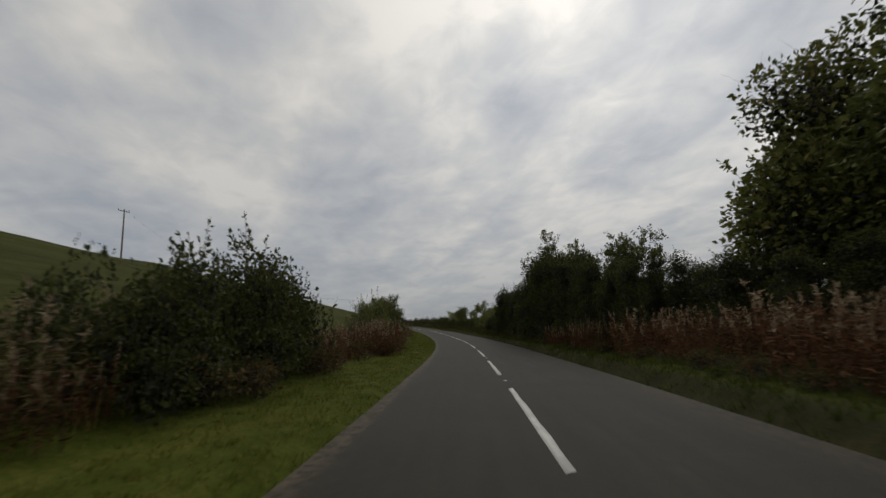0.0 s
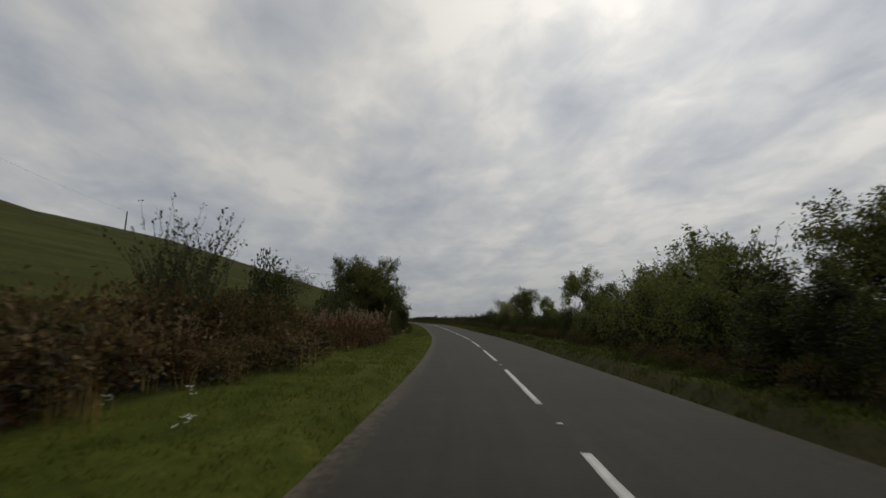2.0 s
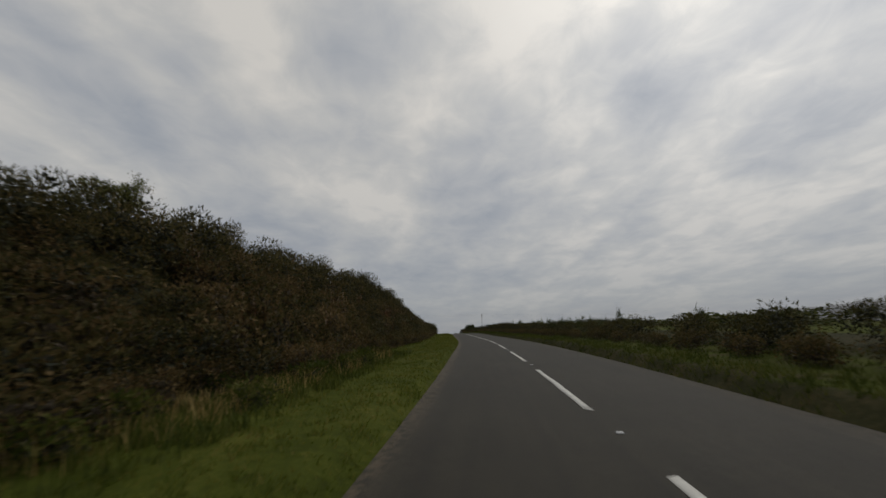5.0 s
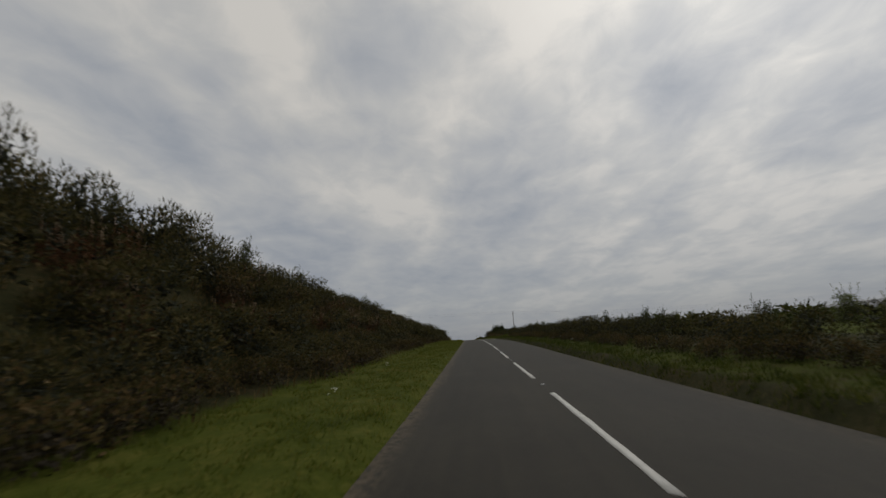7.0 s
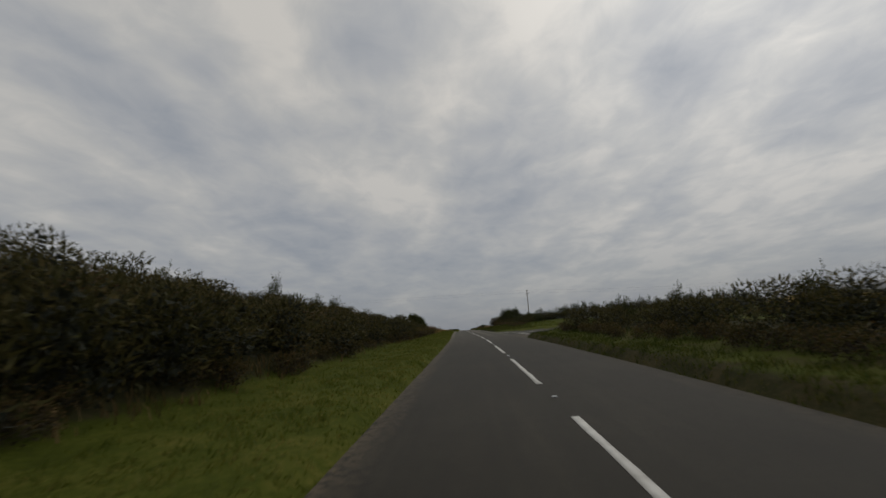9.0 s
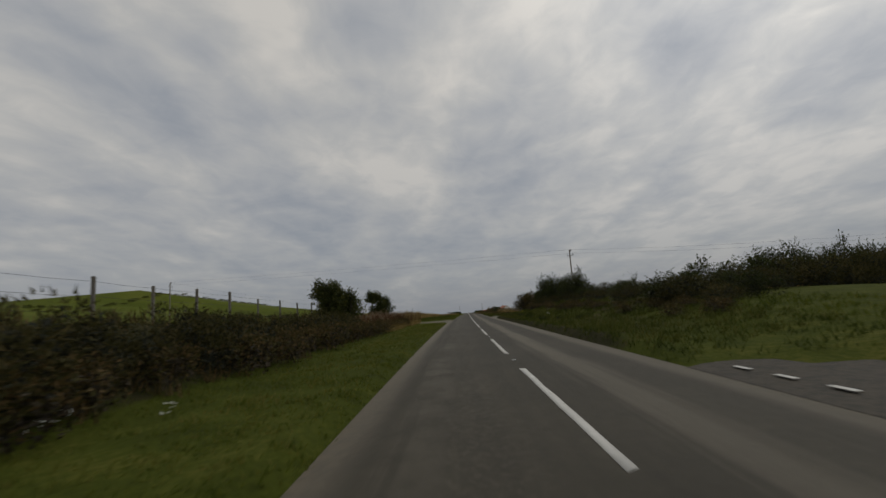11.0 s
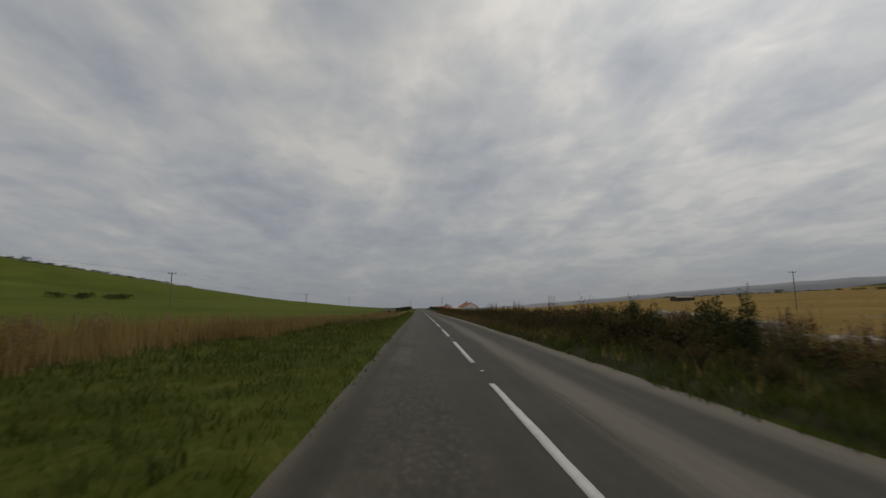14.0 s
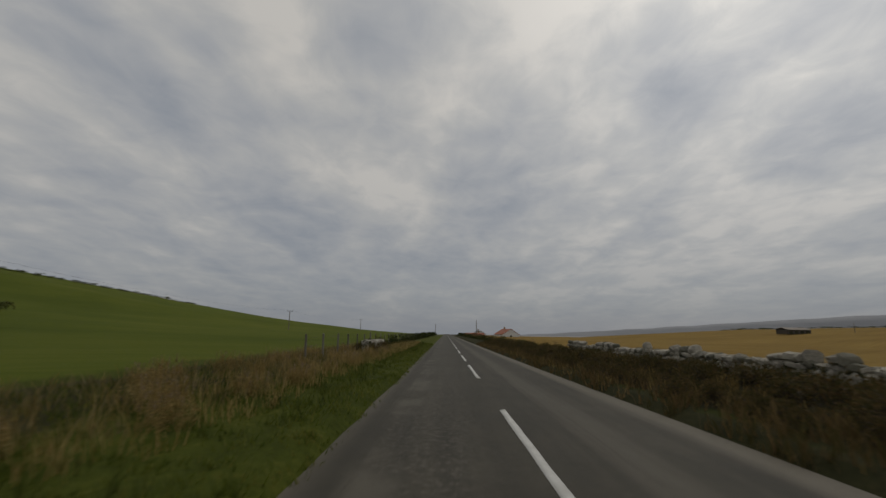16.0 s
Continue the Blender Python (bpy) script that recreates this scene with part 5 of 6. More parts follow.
# trees
T_DENSE = Stock([tree_proto("tall dark leafy tree behind the hedge", "roadside trees", tree_meshes(300 + i, 9.5, 0.62, 0.22, 0.20, 40, M_TREE, kids=6, first=0.12)) for i in range(2)])
T_LIGHT = Stock([tree_proto("slender leafy tree with light showing through its crown", "roadside trees", tree_meshes(310 + i, 7.0, 0.62, 0.12, 0.14, 21, M_TREE, kids=7, first=0.1)) for i in range(3)])
T_PALE = Stock([tree_proto("yellow-green willow-like tree of open growth", "pale trees", tree_meshes(320 + i, 5.0, 0.6, 0.10, 0.16, 24, M_PALE, kids=6, slim=0.4)) for i in range(2)])
T_BARE = Stock([tree_proto("old half-bare tree with twisted limbs", "half-bare trees", tree_meshes(330, 5.2, 0.9, 0.16, 0.10, 17, M_TREE, first=0.1, kids=8))])
T_SPARSE = Stock([tree_proto("thin half-bare shrub rising out of the brambles", "half-bare trees", tree_meshes(331, 4.6, 0.8, 0.09, 0.08, 7, M_TREE, first=0.12, kids=7))])
T_GREY = Stock([tree_proto("pale grey-limbed thorn tree thinly clad in yellow-green leaves", "grey thorn trees", tree_meshes(350 + i, 4.2, 0.75, 0.11, 0.10, 10, M_GREYGREEN, first=0.08, kids=8, slim=0.45, bark=M_PALEBARK)) for i in range(2)])
T_WIND = Stock([tree_proto("small windswept thorn tree leaning away from the sea", "windswept thorns", tree_meshes(340 + i, 3.0, 0.8, 0.10, 0.11, 24, M_HEDGE, lean=(-0.62, -0.85), kids=7, first=0.1)) for i in range(2)])



def full_tree(seed, height, width, leaves, leaf):
    """A tree in full leaf: forked wood inside a crown of many leafy billows."""
    wood = tree_meshes(seed, height * 0.92, 0.55, 0.26, 0.1, 0, M_TREE, first=0.15, kids=5)[0]
    crown, heart = bush_meshes(seed + 1, width, height * 0.86, leaves, leaf, 40, 40, M_TREE, 0.6, (0.15, 0.35), 0.012, 170, 1.5)
    root = tree_proto("tall dark leafy tree in full leaf behind the hedge", "roadside trees", (wood, None))
    up_m = Matrix.Translation((0, 0, height * 0.14))
    part("crown", crown, root, m=up_m)
    tagged(part("inner_growth", heart, root, "inner twigs and leaves in a shade-dark colour", m=up_m), kind="stuff")
    return root


T_FULL = Stock([full_tree(360, 11.0, 8.0, 17000, 0.24)])
for s, off, k, turn in ((20.9, 13.0, 1.0, 0.4), (15.6, 13.6, 1.05, 2.6)):
    T_FULL.put(s, off, (k, k, k), turn)
for s, off, k, turn in ((39.0, 7.2, 0.76, 1.0), (40.6, 8.8, 0.5, 2.7), (36.4, 7.2, 0.66, 4.4), (36, 10.5, 0.76, 3.0), (57, 8.6, 0.55, 2.2)):
    T_DENSE.put(s, off, (k, k, k), turn)
for s, off, k, turn in ((97.5, -10.6, 0.75, 0.3), (99.5, -11.2, 0.8, 1.9), (101.5, -9.4, 0.9, 3.1), (103.8, -8.2, 0.98, 4.4), (104.6, -7.3, 0.84, 5.5), (105.5, -6.8, 0.55, 1.2), (98.4, -9.0, 0.82, 0.8), (106.5, -10.2, 0.8, 1.2), (100, -8.0, 0.72, 2.5), (112.5, 9.4, 0.6, 2.1), (66.5, 8.6, 0.62, 1.0), (64.5, 9.0, 0.66, 4.0)):
    T_LIGHT.put(s, off, (k, k, k), turn)
for s, off, k, turn in ((74.5, 9.2, 0.98, 0.2), (79.5, 9.6, 0.86, 2.0), (89, 9.2, 0.95, 3.3), (103.5, 9.4, 0.72, 4.0), (124, 11.0, 0.7, 2.7)):
    T_PALE.put(s, off, (k, k, k), turn)
for s, off, k, turn in ((101.8, 6.6, 0.95, 0.5), (125.2, -12.6, 0.62, 1.0), (140, -12.4, 0.5, 3.0), (86, 10.5, 0.8, 4.4)):
    T_BARE.put(s, off, (k, k, k), turn)
for s, off, k, turn in ((115.4, 7.9, 0.86, 5.0), (118.9, 8.3, 0.95, 1.2), (117.0, 8.4, 1.0, 3.0), (120.8, 8.8, 0.78, 2.2)):
    T_GREY.put(s, off, (k, k, k), turn)
T_SPARSE.put(73.6, -8.9, (0.75, 0.75, 0.75), 2.2)
T_SPARSE.put(126.6, -11.6, (0.5, 0.5, 0.5), 1.0)
for s, off, k, turn in ((304.0, -8.0, 1.28, 0.1), (304.6, -8.8, 0.95, -0.3), (328.0, -9.7, 1.35, 0.2)):
    T_WIND.put(s, off, (k, k, k), turn)


def pine(seed, height):
    """A dark pine with ragged whorls of boughs."""
    rng = np.random.default_rng(seed)
    lines = [(np.array([[0, 0, 0], [0.1, 0, height * 0.5], [0, 0.1, height]]), (0.28, 0.18, 0.04))]
    pc, pd = [], []
    for z in np.linspace(height * 0.22, height * 0.98, 20):
        reach = 0.28 * height * (1.05 - z / height) ** 0.7 * rng.uniform(0.6, 1.15)
        for a in rng.uniform(0, 2 * math.pi, 5):
            L = reach * rng.uniform(0.5, 1.1)
            end = np.array([math.cos(a) * L, math.sin(a) * L, z + L * rng.uniform(-0.1, 0.25)])
            lines.append((np.linspace((0, 0, z), end, 3), (0.06, 0.04, 0.015)))
            k = int(36 * L) + 14
            t = rng.uniform(0.25, 1.05, (k, 1))
            pc.append(np.array([0, 0, z]) + (end - np.array([0, 0, z])) * t + rng.normal(0, 0.22, (k, 3)))
            pd.append(rng.normal(0, 0.8, (k, 3)) + np.array([0, 0, 0.4]))
    pc, pd = np.concatenate(pc), np.concatenate(pd)
    L = rng.uniform(0.25, 0.5, len(pc))
    return mesh_from("trunk", *tubes(lines, 5), [M_BARK]), mesh_from("crown", *leaf_cards(rng, pc, pd, L, L * 0.35), [M_PINE])


PINES = Stock([tree_proto("tall dark pine with ragged boughs", "pines", pine(350 + i, 12.0), "pine tree") for i in range(2)])
for s, off, k in ((133.5, 50, 1.12), (136, 46, 0.62)):
    PINES.put(s, off, (k, k, k), s)
# far copses
FARB = Stock([bush_proto("bush", "distant dark rounded thicket", "bush", "distant thickets", bush_meshes(370 + i, 7.0, 4.0, 320, 0.62, 5, blobs=8, mat=M_HEDGE, inner=26)) for i in range(2)], 20)
for i in range(46):
    s = rnd.uniform(150, 300)
    FARB.put(s, rnd.uniform(16, 42) + (s < 265) * 6 + (s > 265) * 10, (0.8, 0.8, rnd.uniform(0.25, 0.42)), rnd.uniform(0, 6))
for i in range(12):
    FARB.put(rnd.uniform(420, 820), rnd.uniform(222, 262), (1.0, 1.0, rnd.uniform(0.4, 0.7)), rnd.uniform(0, 6))
for i in range(16):
    FARB.put(rnd.uniform(130, 240), rnd.uniform(22, 60), (1, 1, rnd.uniform(0.3, 0.5)), rnd.uniform(0, 6))
for i in range(74):
    k = rnd.uniform(0.25, 0.45) + (0.3 if rnd.random() < 0.12 else 0)
    FARB.put(420 + i * 8, -228 - rnd.uniform(0, 4), (0.85, 0.85, k), rnd.uniform(0, 6))
for i in range(52):
    FARB.put(430 + i * 7, 226 + rnd.uniform(0, 3), (0.7, 0.7, rnd.uniform(0.14, 0.26)), rnd.uniform(0, 6))
for i in range(6):
    FARB.put(482 + i * 5, -92 - rnd.uniform(0, 5), (0.7, 0.7, 0.4), rnd.uniform(0, 6))


# ---- grass: too many blades to count ----
def grass(name, label, mat, n, s_range, off_range, height, width, lean, seed, keep=None, sway=None, clump=0.0):
    rng = np.random.default_rng(seed)
    s = rng.uniform(*s_range, n)
    o = off_range[0] + (off_range[1] - off_range[0]) * rng.uniform(0, 1, n)
    if clump:
        k = n // 9 + 1
        cs, co = np.repeat(rng.uniform(*s_range, k), 9)[:n], np.repeat(rng.uniform(*off_range, k), 9)[:n]
        s, o = cs + rng.normal(0, clump, n), np.clip(co + rng.normal(0, clump, n), *off_range)
    ok = (track(s, o) < 0.3) & (apron(s, o) < 0.3)
    if keep is not None:
        ok &= keep(s, o)
    s, o = s[ok], o[ok]
    x, y = plan(s, o)
    base = np.stack([x, y, ground_z(s, o) - 0.01], 1)
    patch = 0.75 + 0.35 * lump(x, y, 0.9, 3.0)
    h = height[0] + (height[1] - height[0]) * rng.uniform(0, 1, len(s)) ** 1.6 * np.clip(patch, 0.4, 1.2)
    wd = width * rng.uniform(0.6, 1.3, len(s))
    if height[1] < 0.31:
        a = rng.uniform(0, 2 * math.pi, len(s))
        d = np.stack([np.cos(a) * lean * 0.6, np.sin(a) * lean * 0.6, np.ones(len(s))], 1)
        v, f = slivers(rng, base, d, h * 1.1, wd)
    else:
        v, f = blades(rng, base, h, wd, lean, sway)
    return thing(name, label, "grass", me=mesh_from(name, v, f, [mat]), kind="stuff")


grass("verge_grass", "rough green grass on the verge", M_GRASS, 125000, (-4, 322), (-7.2, -2.84), (0.05, 0.17), 0.022, 0.9, 1, clump=0.10)
grass("verge_grass", "short green grass along the road edge", M_GRASS, 90000, (-4, 322), (-5.2, -2.80), (0.03, 0.11), 0.026, 1.0, 21, clump=0.07)
grass("verge_grass", "rough green grass on the verge", M_GRASS, 105000, (336, 470), (-8.8, -2.40), (0.05, 0.20), 0.024, 0.9, 2, clump=0.10)
grass("rank_grass", "rank grass below the hedge, its green darkened as shade", M_RANK_SHADED, 90000, (0, 345), (2.95, 7.6), (0.06, 0.30), 0.024, 0.9, 3, clump=0.10)
grass("verge_grass", "rough dark grass on the verge", M_RANK_SHADED, 12000, (336, 366), (2.70, 5.2), (0.06, 0.26), 0.024, 0.9, 4, clump=0.10)
grass("verge_grass", "rough grass round the field corner", M_GRASS, 12000, (283, 335), (7.4, 12), (0.08, 0.3), 0.03, 0.9, 5, clump=0.12)
grass("dry_grass", "tall straw-coloured dry grass along the fence", M_DRY, 6000, (392, 470), (-9.2, -5.6), (0.2, 0.65), 0.016, 0.6, 6, clump=0.14)
grass("dry_grass", "tall straw-coloured dry grass before the entrance", M_DRY, 9000, (306, 334), (-12.5, -6.0), (0.35, 1.0), 0.016, 0.35, 7, clump=0.14, keep=lambda s, o: np.ones(len(s), bool))
grass("rank_grass", "long dark grass below the hedge", M_RANK_SHADED, 9000, (344, 388), (2.8, 5.6), (0.15, 0.45), 0.02, 0.8, 22, clump=0.12)
grass("dry_grass", "tall golden dry grass before the field", M_DRY, 17000, (337.6, 380), (-12.5, -8.5), (0.4, 1.25), 0.016, 0.35, 23, clump=0.16)
grass("dry_grass", "golden dry grass thinning along the field", M_DRY, 6000, (376, 398), (-10.5, -7.4), (0.3, 0.85), 0.016, 0.4, 26, clump=0.15)
grass("rank_grass", "rough green and brown grass before the field", M_SEEDY, 12000, (390, 470), (-9.0, -4.8), (0.15, 0.55), 0.018, 0.7, 27, clump=0.16)
grass("rank_grass", "rough dark grass in the verge", M_RANK_SHADED, 16000, (340, 470), (-8.6, -3.2), (0.12, 0.40), 0.02, 0.8, 28, clump=0.14)
grass("dry_grass", "brown dry grass spreading over the verge", M_DRY, 4500, (402, 470), (-5.8, -4.0), (0.2, 0.65), 0.014, 0.5, 16, clump=0.14)
row(STRAWW, 408, 442, 1.6, [-5.0, -5.8], [(408, 0.6), (442, 0.7)], 1.55, (0.5, 0.8), 0.4)
grass("dry_grass", "brown grass between road and hedge", M_DRY, 3500, (344, 470), (3.1, 5.2), (0.12, 0.5), 0.014, 0.5, 14, clump=0.12)
grass("bank_grass", "brown weedy growth between road and hedge", M_BRAMBLE, 20000, (372, 470), (2.95, 5.4), (0.15, 0.55), 0.026, 0.7, 24, clump=0.13)
grass("rank_grass", "long dark grass on the sloping verge", M_RANK_SHADED, 26000, (286, 334), (3.1, 8.2), (0.08, 0.30), 0.024, 0.8, 15, clump=0.12)
grass("rank_grass", "rank grass on the low bank beside the road", M_RANK_SHADED, 45000, (0, 262), (2.92, 4.3), (0.06, 0.22), 0.026, 0.9, 25, clump=0.08)
grass("dry_grass", "tall dry grass on the field edge", M_DRY, 8000, (345, 470), (5.2, 8.4), (0.3, 0.75), 0.016, 0.4, 8, clump=0.14)
grass("bank_grass", "rough brownish grass between the bushes on the bank", M_BRAMBLE, 22000, (96, 322), (-11.5, -6.4), (0.15, 0.6), 0.03, 0.6, 10, clump=0.15)
grass("rank_grass", "long rough grass at the foot of the bank", M_RANK_SHADED, 14000, (100, 150), (-7.6, -4.8), (0.12, 0.45), 0.018, 0.8, 17, clump=0.12)
grass("dry_grass", "withered grass at the foot of the bank", M_DRY, 6000, (100, 150), (-7.8, -5.4), (0.2, 0.6), 0.014, 0.6, 18, clump=0.14)
grass("dry_grass", "dry grass among the weeds", M_DRY, 7000, (0, 130), (-9.6, -6.0), (0.4, 1.1), 0.014, 0.4, 9, clump=0.12)
row(STRAWW, 339, 378, 0.75, [-9.2, -10.2, -11.2], [(339, 1.75), (360, 1.5), (378, 1.15)], 1.55, (0.7, 1.0), 0.5)
row(STRAWW, 378, 396, 1.0, [-8.2, -9.2], [(378, 1.1), (396, 0.85)], 1.55, (0.6, 0.9), 0.5)
row(STRAWW, 396, 442, 1.7, [-6.4, -7.2, -8.0], [(396, 0.75), (442, 0.75)], 1.55, (0.5, 0.8), 0.4)
row(WEEDS, 305, 328.5, 0.5, [-7.4, -8.4, -9.4, -10.4], [(305, 1.6), (331, 1.5)], 1.55, (0.8, 1.1), 0.5)
row(BRAMBLE, 440, 449, 1.1, [-6.0, -6.8], [(440, 0.9), (449, 1.0)], 1.2, (0.7, 0.9))


# ---- fences, walls, poles ----
def fence(s0, s1, step, off, height, label, wires, steel_top=False):
    root = tagged(new("wire_fence"), label, "fence")
    pts = []
    s = s0
    r = random.Random(int(s0))
    bm = bmesh.new()
    box_bm(bm, 0.085, 0.085, height + 0.3, Matrix.Translation((0, 0, height / 2 - 0.15)), 0.012)
    me = bm_mesh("post", bm, M_POST)
    while s < s1:
        p = at(s, off)
        k = r.uniform(0.92, 1.06)
        part("post", me, root, m=Matrix.Translation(p) @ Matrix.Rotation(face_along(s) + r.uniform(-0.2, 0.2), 4, "Z") @ Matrix.Rotation(r.gauss(0, 0.035), 4, "X") @ Matrix.Diagonal((k, k, k, 1)))
        pts.append(p)
        s += step * r.uniform(0.9, 1.1)
    for h in wires:
        line_pts = []
        for a, b in zip(pts, pts[1:]):
            line_pts += [a + Vector((0, 0, h)), (a + b) / 2 + Vector((0, 0, h - 0.02))]
        line_pts.append(pts[-1] + Vector((0, 0, h)))
        v, f = tubes([(np.array([tuple(q) for q in line_pts]), np.full(len(line_pts), 0.004))], 4)
        part("wire", mesh_from("wire", v, f, [M_WIRE]), root)
    return root


fence(263, 321, 2.6, -11.0, 1.25, "weathered post and wire fence on the bank", (0.35, 0.75, 1.15))
fence(432, 520, 3.0, -7.4, 1.2, "weathered post and wire fence beside a green field", (0.3, 0.65, 1.05))


def stone_meshes(mat, n=9):
    out = []
    for i in range(n):
        rng = np.random.default_rng(500 + i)
        bm = bmesh.new()
        bmesh.ops.create_cube(bm, size=1.0)
        bmesh.ops.bevel(bm, geom=list(bm.edges), offset=0.24, segments=1, affect="EDGES")
        for v in bm.verts:
            c = np.array(v.co[:])
            v.co = c * (1 + rng.normal(0, 0.07, 3)) + rng.normal(0, 0.035, 3)
        lean = rng.normal(0, 0.13, 3)
        for v in bm.verts:
            v.co.x += lean[0] * v.co.z
            v.co.z += lean[1] * v.co.x
        me = bm_mesh("stone", bm, mat)
        out.append(me)
    return out


STONES, MOSSY = stone_meshes(M_STONE), stone_meshes(M_MOSSY)


def stone_wall(pts, height, label, seed, size=0.34, thick=0.45, kinds=None, fallen=0.0):
    """A dry stone wall along (s, off) points: stones laid in rough courses, both faces and a top."""
    root = tagged(new("dry_stone_wall"), label, "wall")
    r = random.Random(seed)
    total = [0.0]
    for a, b in zip(pts, pts[1:]):
        total.append(total[-1] + math.hypot(b[0] - a[0], b[1] - a[1]))
    n = 0
    course = 0
    knots = [1 - fallen * r.random() for k in range(int(total[-1] / 1.1) + 3)]

    def left_at(d):
        """How much of its height the wall still has, d metres along it."""
        return float(np.interp(d / 1.1, range(len(knots)), knots))

    bm = bmesh.new()
    d = 0.0
    while d < total[-1] - 0.2:
        q = [(float(np.interp(u, total, [p[0] for p in pts])), float(np.interp(u, total, [p[1] for p in pts]))) for u in (d, min(d + 1.0, total[-1]))]
        a, b = at(*q[0]), at(*q[1])
        core = 0.8 * min(left_at(d), left_at(d + 0.5), left_at(d + 1.0))
        box_bm(bm, (b - a).length + 0.05, thick * 0.6, height * core + 0.3, Matrix.Translation((a + b) / 2 + Vector((0, 0, height * core / 2 - 0.15))) @ Matrix.Rotation(math.atan2(b.y - a.y, b.x - a.x), 4, "Z"))
        d += 1.0
    part("rubble_core", bm_mesh("rubble_core", bm, M_CORE), root, "dark rubble filling between the stones")
    z = height
    while z > 0.02:
        h = size * r.uniform(0.55, 0.8)
        top = course == 0
        z = max(z - h, 0.0)
        d = r.uniform(0, size)
        while d < total[-1]:
            L = size * r.uniform(0.55, 1.5)
            s = float(np.interp(d, total, [q[0] for q in pts]))
            off = float(np.interp(d, total, [q[1] for q in pts]))
            s2 = float(np.interp(d + 0.3, total, [q[0] for q in pts]))
            off2 = float(np.interp(d + 0.3, total, [q[1] for q in pts]))
            a, b = at(s, off), at(s2, off2)
            turn = math.atan2(b.y - a.y, b.x - a.x)
            tall = h * r.uniform(0.75, 1.35) * (1.3 if top and r.random() < 0.4 else 1)
            m = Matrix.Translation(a + Vector((0, 0, z + h / 2))) @ Matrix.Rotation(turn + r.gauss(0, 0.22), 4, "Z") @ Matrix.Rotation(r.gauss(0, 0.22), 4, "Y") @ Matrix.Rotation(r.gauss(0, 0.15), 4, "X") @ Matrix.Diagonal((L * 1.0, thick * r.uniform(0.8, 1.15), tall * 1.05, 1))
            if n < 300 and z + h * 0.6 < height * left_at(d) + 0.05 and not (top and r.random() < 0.15):
                part("stone", r.choice(kinds or STONES), root, m=m)
                n += 1
            d += L
        course += 1
    return root


stone_wall([(412, 7.1), (424, 6.9), (440, 6.8)], 0.80, "pale dry stone wall overgrown with dead grass", 1, 0.25, 0.4, STONES + STONES + MOSSY, 0.35)
stone_wall([(350.5, 8.3), (360, 7.8), (378, 7.3)], 0.76, "pale tumbled dry stone wall at a field edge", 2, 0.30, 0.46, STONES + STONES + MOSSY, 0.62)
stone_wall([(343, -24), (342.5, -16), (341.5, -11.0)], 0.95, "mossy grey dry stone wall beside the field entrance", 3, 0.27, 0.42, MOSSY)
stone_wall([(441, -6.3), (447, -6.1)], 0.75, "pale dry stone wall end among bushes", 4, 0.36)


def pole(s, off, height, base=None, arms=1, label="weathered wooden electricity pole with a crossarm", turn=0.0, thick=0.13, lean=0.0):
    """base: foot over the road, or on the ground."""
    g = at(s, off)
    root = tagged(new("electricity_pole"), label, "electricity pole", "poles of the power line")
    root.matrix_world = Matrix.Translation(g) @ Matrix.Rotation(turn, 4, "Z") @ Matrix.Rotation(lean, 4, "Y")
    v, f = tubes([(np.array([[0, 0, -0.3], [0, 0, height * 0.5], [0, 0, height]]), (thick, thick * 0.88, thick * 0.72))], 10)
    part("shaft", shade(mesh_from("shaft", v, f, [M_POLE])), root)
    for i in range(arms):
        z = height - 0.25 - 0.75 * i
        wide = 0.62 if arms == 2 and i == 0 else 1.7
        part("crossarm", box_mesh("crossarm", wide, 0.09, 0.11, M_STEEL, (0, 0.12, z), 0.01), root, "steel crossarm")
        for x in (0.05 - wide / 2, wide / 2 - 0.05) + ((0.0,) if i == 0 else ()):
            v, f = tubes([(np.array([[x, 0.12, z + 0.05], [x, 0.12, z + 0.14], [x, 0.12, z + 0.22], [x, 0.12, z + 0.3]]), (0.025, 0.06, 0.035, 0.055))], 8)
            part("insulator", mesh_from("insulator", v, f, [M_CERAMIC]), root, "brown ceramic insulator")
    return g + Vector((0, 0, height))


def wire(a, b, sag, label="thin sagging overhead power cable", r=0.008):
    t = np.linspace(0, 1, 17)[:, None]
    p = np.array(a)[None] * (1 - t) + np.array(b)[None] * t
    p[:, 2] -= sag * 4 * (t * (1 - t))[:, 0]
    v, f = tubes([(p, np.full(17, r))], 4)
    return thing("power_cable", label, "cable", "overhead cables", me=mesh_from("power_cable", v, f, [M_WIRE]))


def pole_to(s, off, top, **kw):
    """A pole whose top is that high over the road."""
    g = float(ground_z(s, off) - line(s)[3])
    return pole(s, off, top - g, **kw)


H0 = face_along(350)
p_hill = pole_to(75, -48.2, 21.4, turn=H0 + 0.9)
p_hill2 = pole_to(134, -53.2, 19.3, arms=0, turn=H0, label="plain weathered wooden pole on the hill")
p_bank = pole_to(129.5, -10.3, 7.7, arms=0, turn=H0, label="weathered wooden telephone pole on the bank")
p_r1 = pole_to(353, 17.9, 10.1, arms=2, turn=H0 - 1.2, label="tall weathered electricity pole with two crossarms", lean=0.015)
p_l1 = pole_to(373, -67, 12.4, arms=2, turn=H0 - 1.4)
p_l2 = pole_to(462, -56.8, 9.9, turn=H0)
p_l3 = pole_to(545, -47.3, 7.4, turn=H0)
p_l4 = pole_to(654, -46.5, 7.9, turn=H0)
pole_to(457, 85, 8.3, turn=H0)
pole_to(573, 163, 7.2, arms=0, turn=H0, label="distant wooden pole in a stubble field")
pole_to(599, 167, 7.4, arms=0, turn=H0, label="distant wooden pole in a stubble field")
pole_to(700, -7.5, 7.0, arms=0, turn=H0, label="distant wooden pole beside the road")
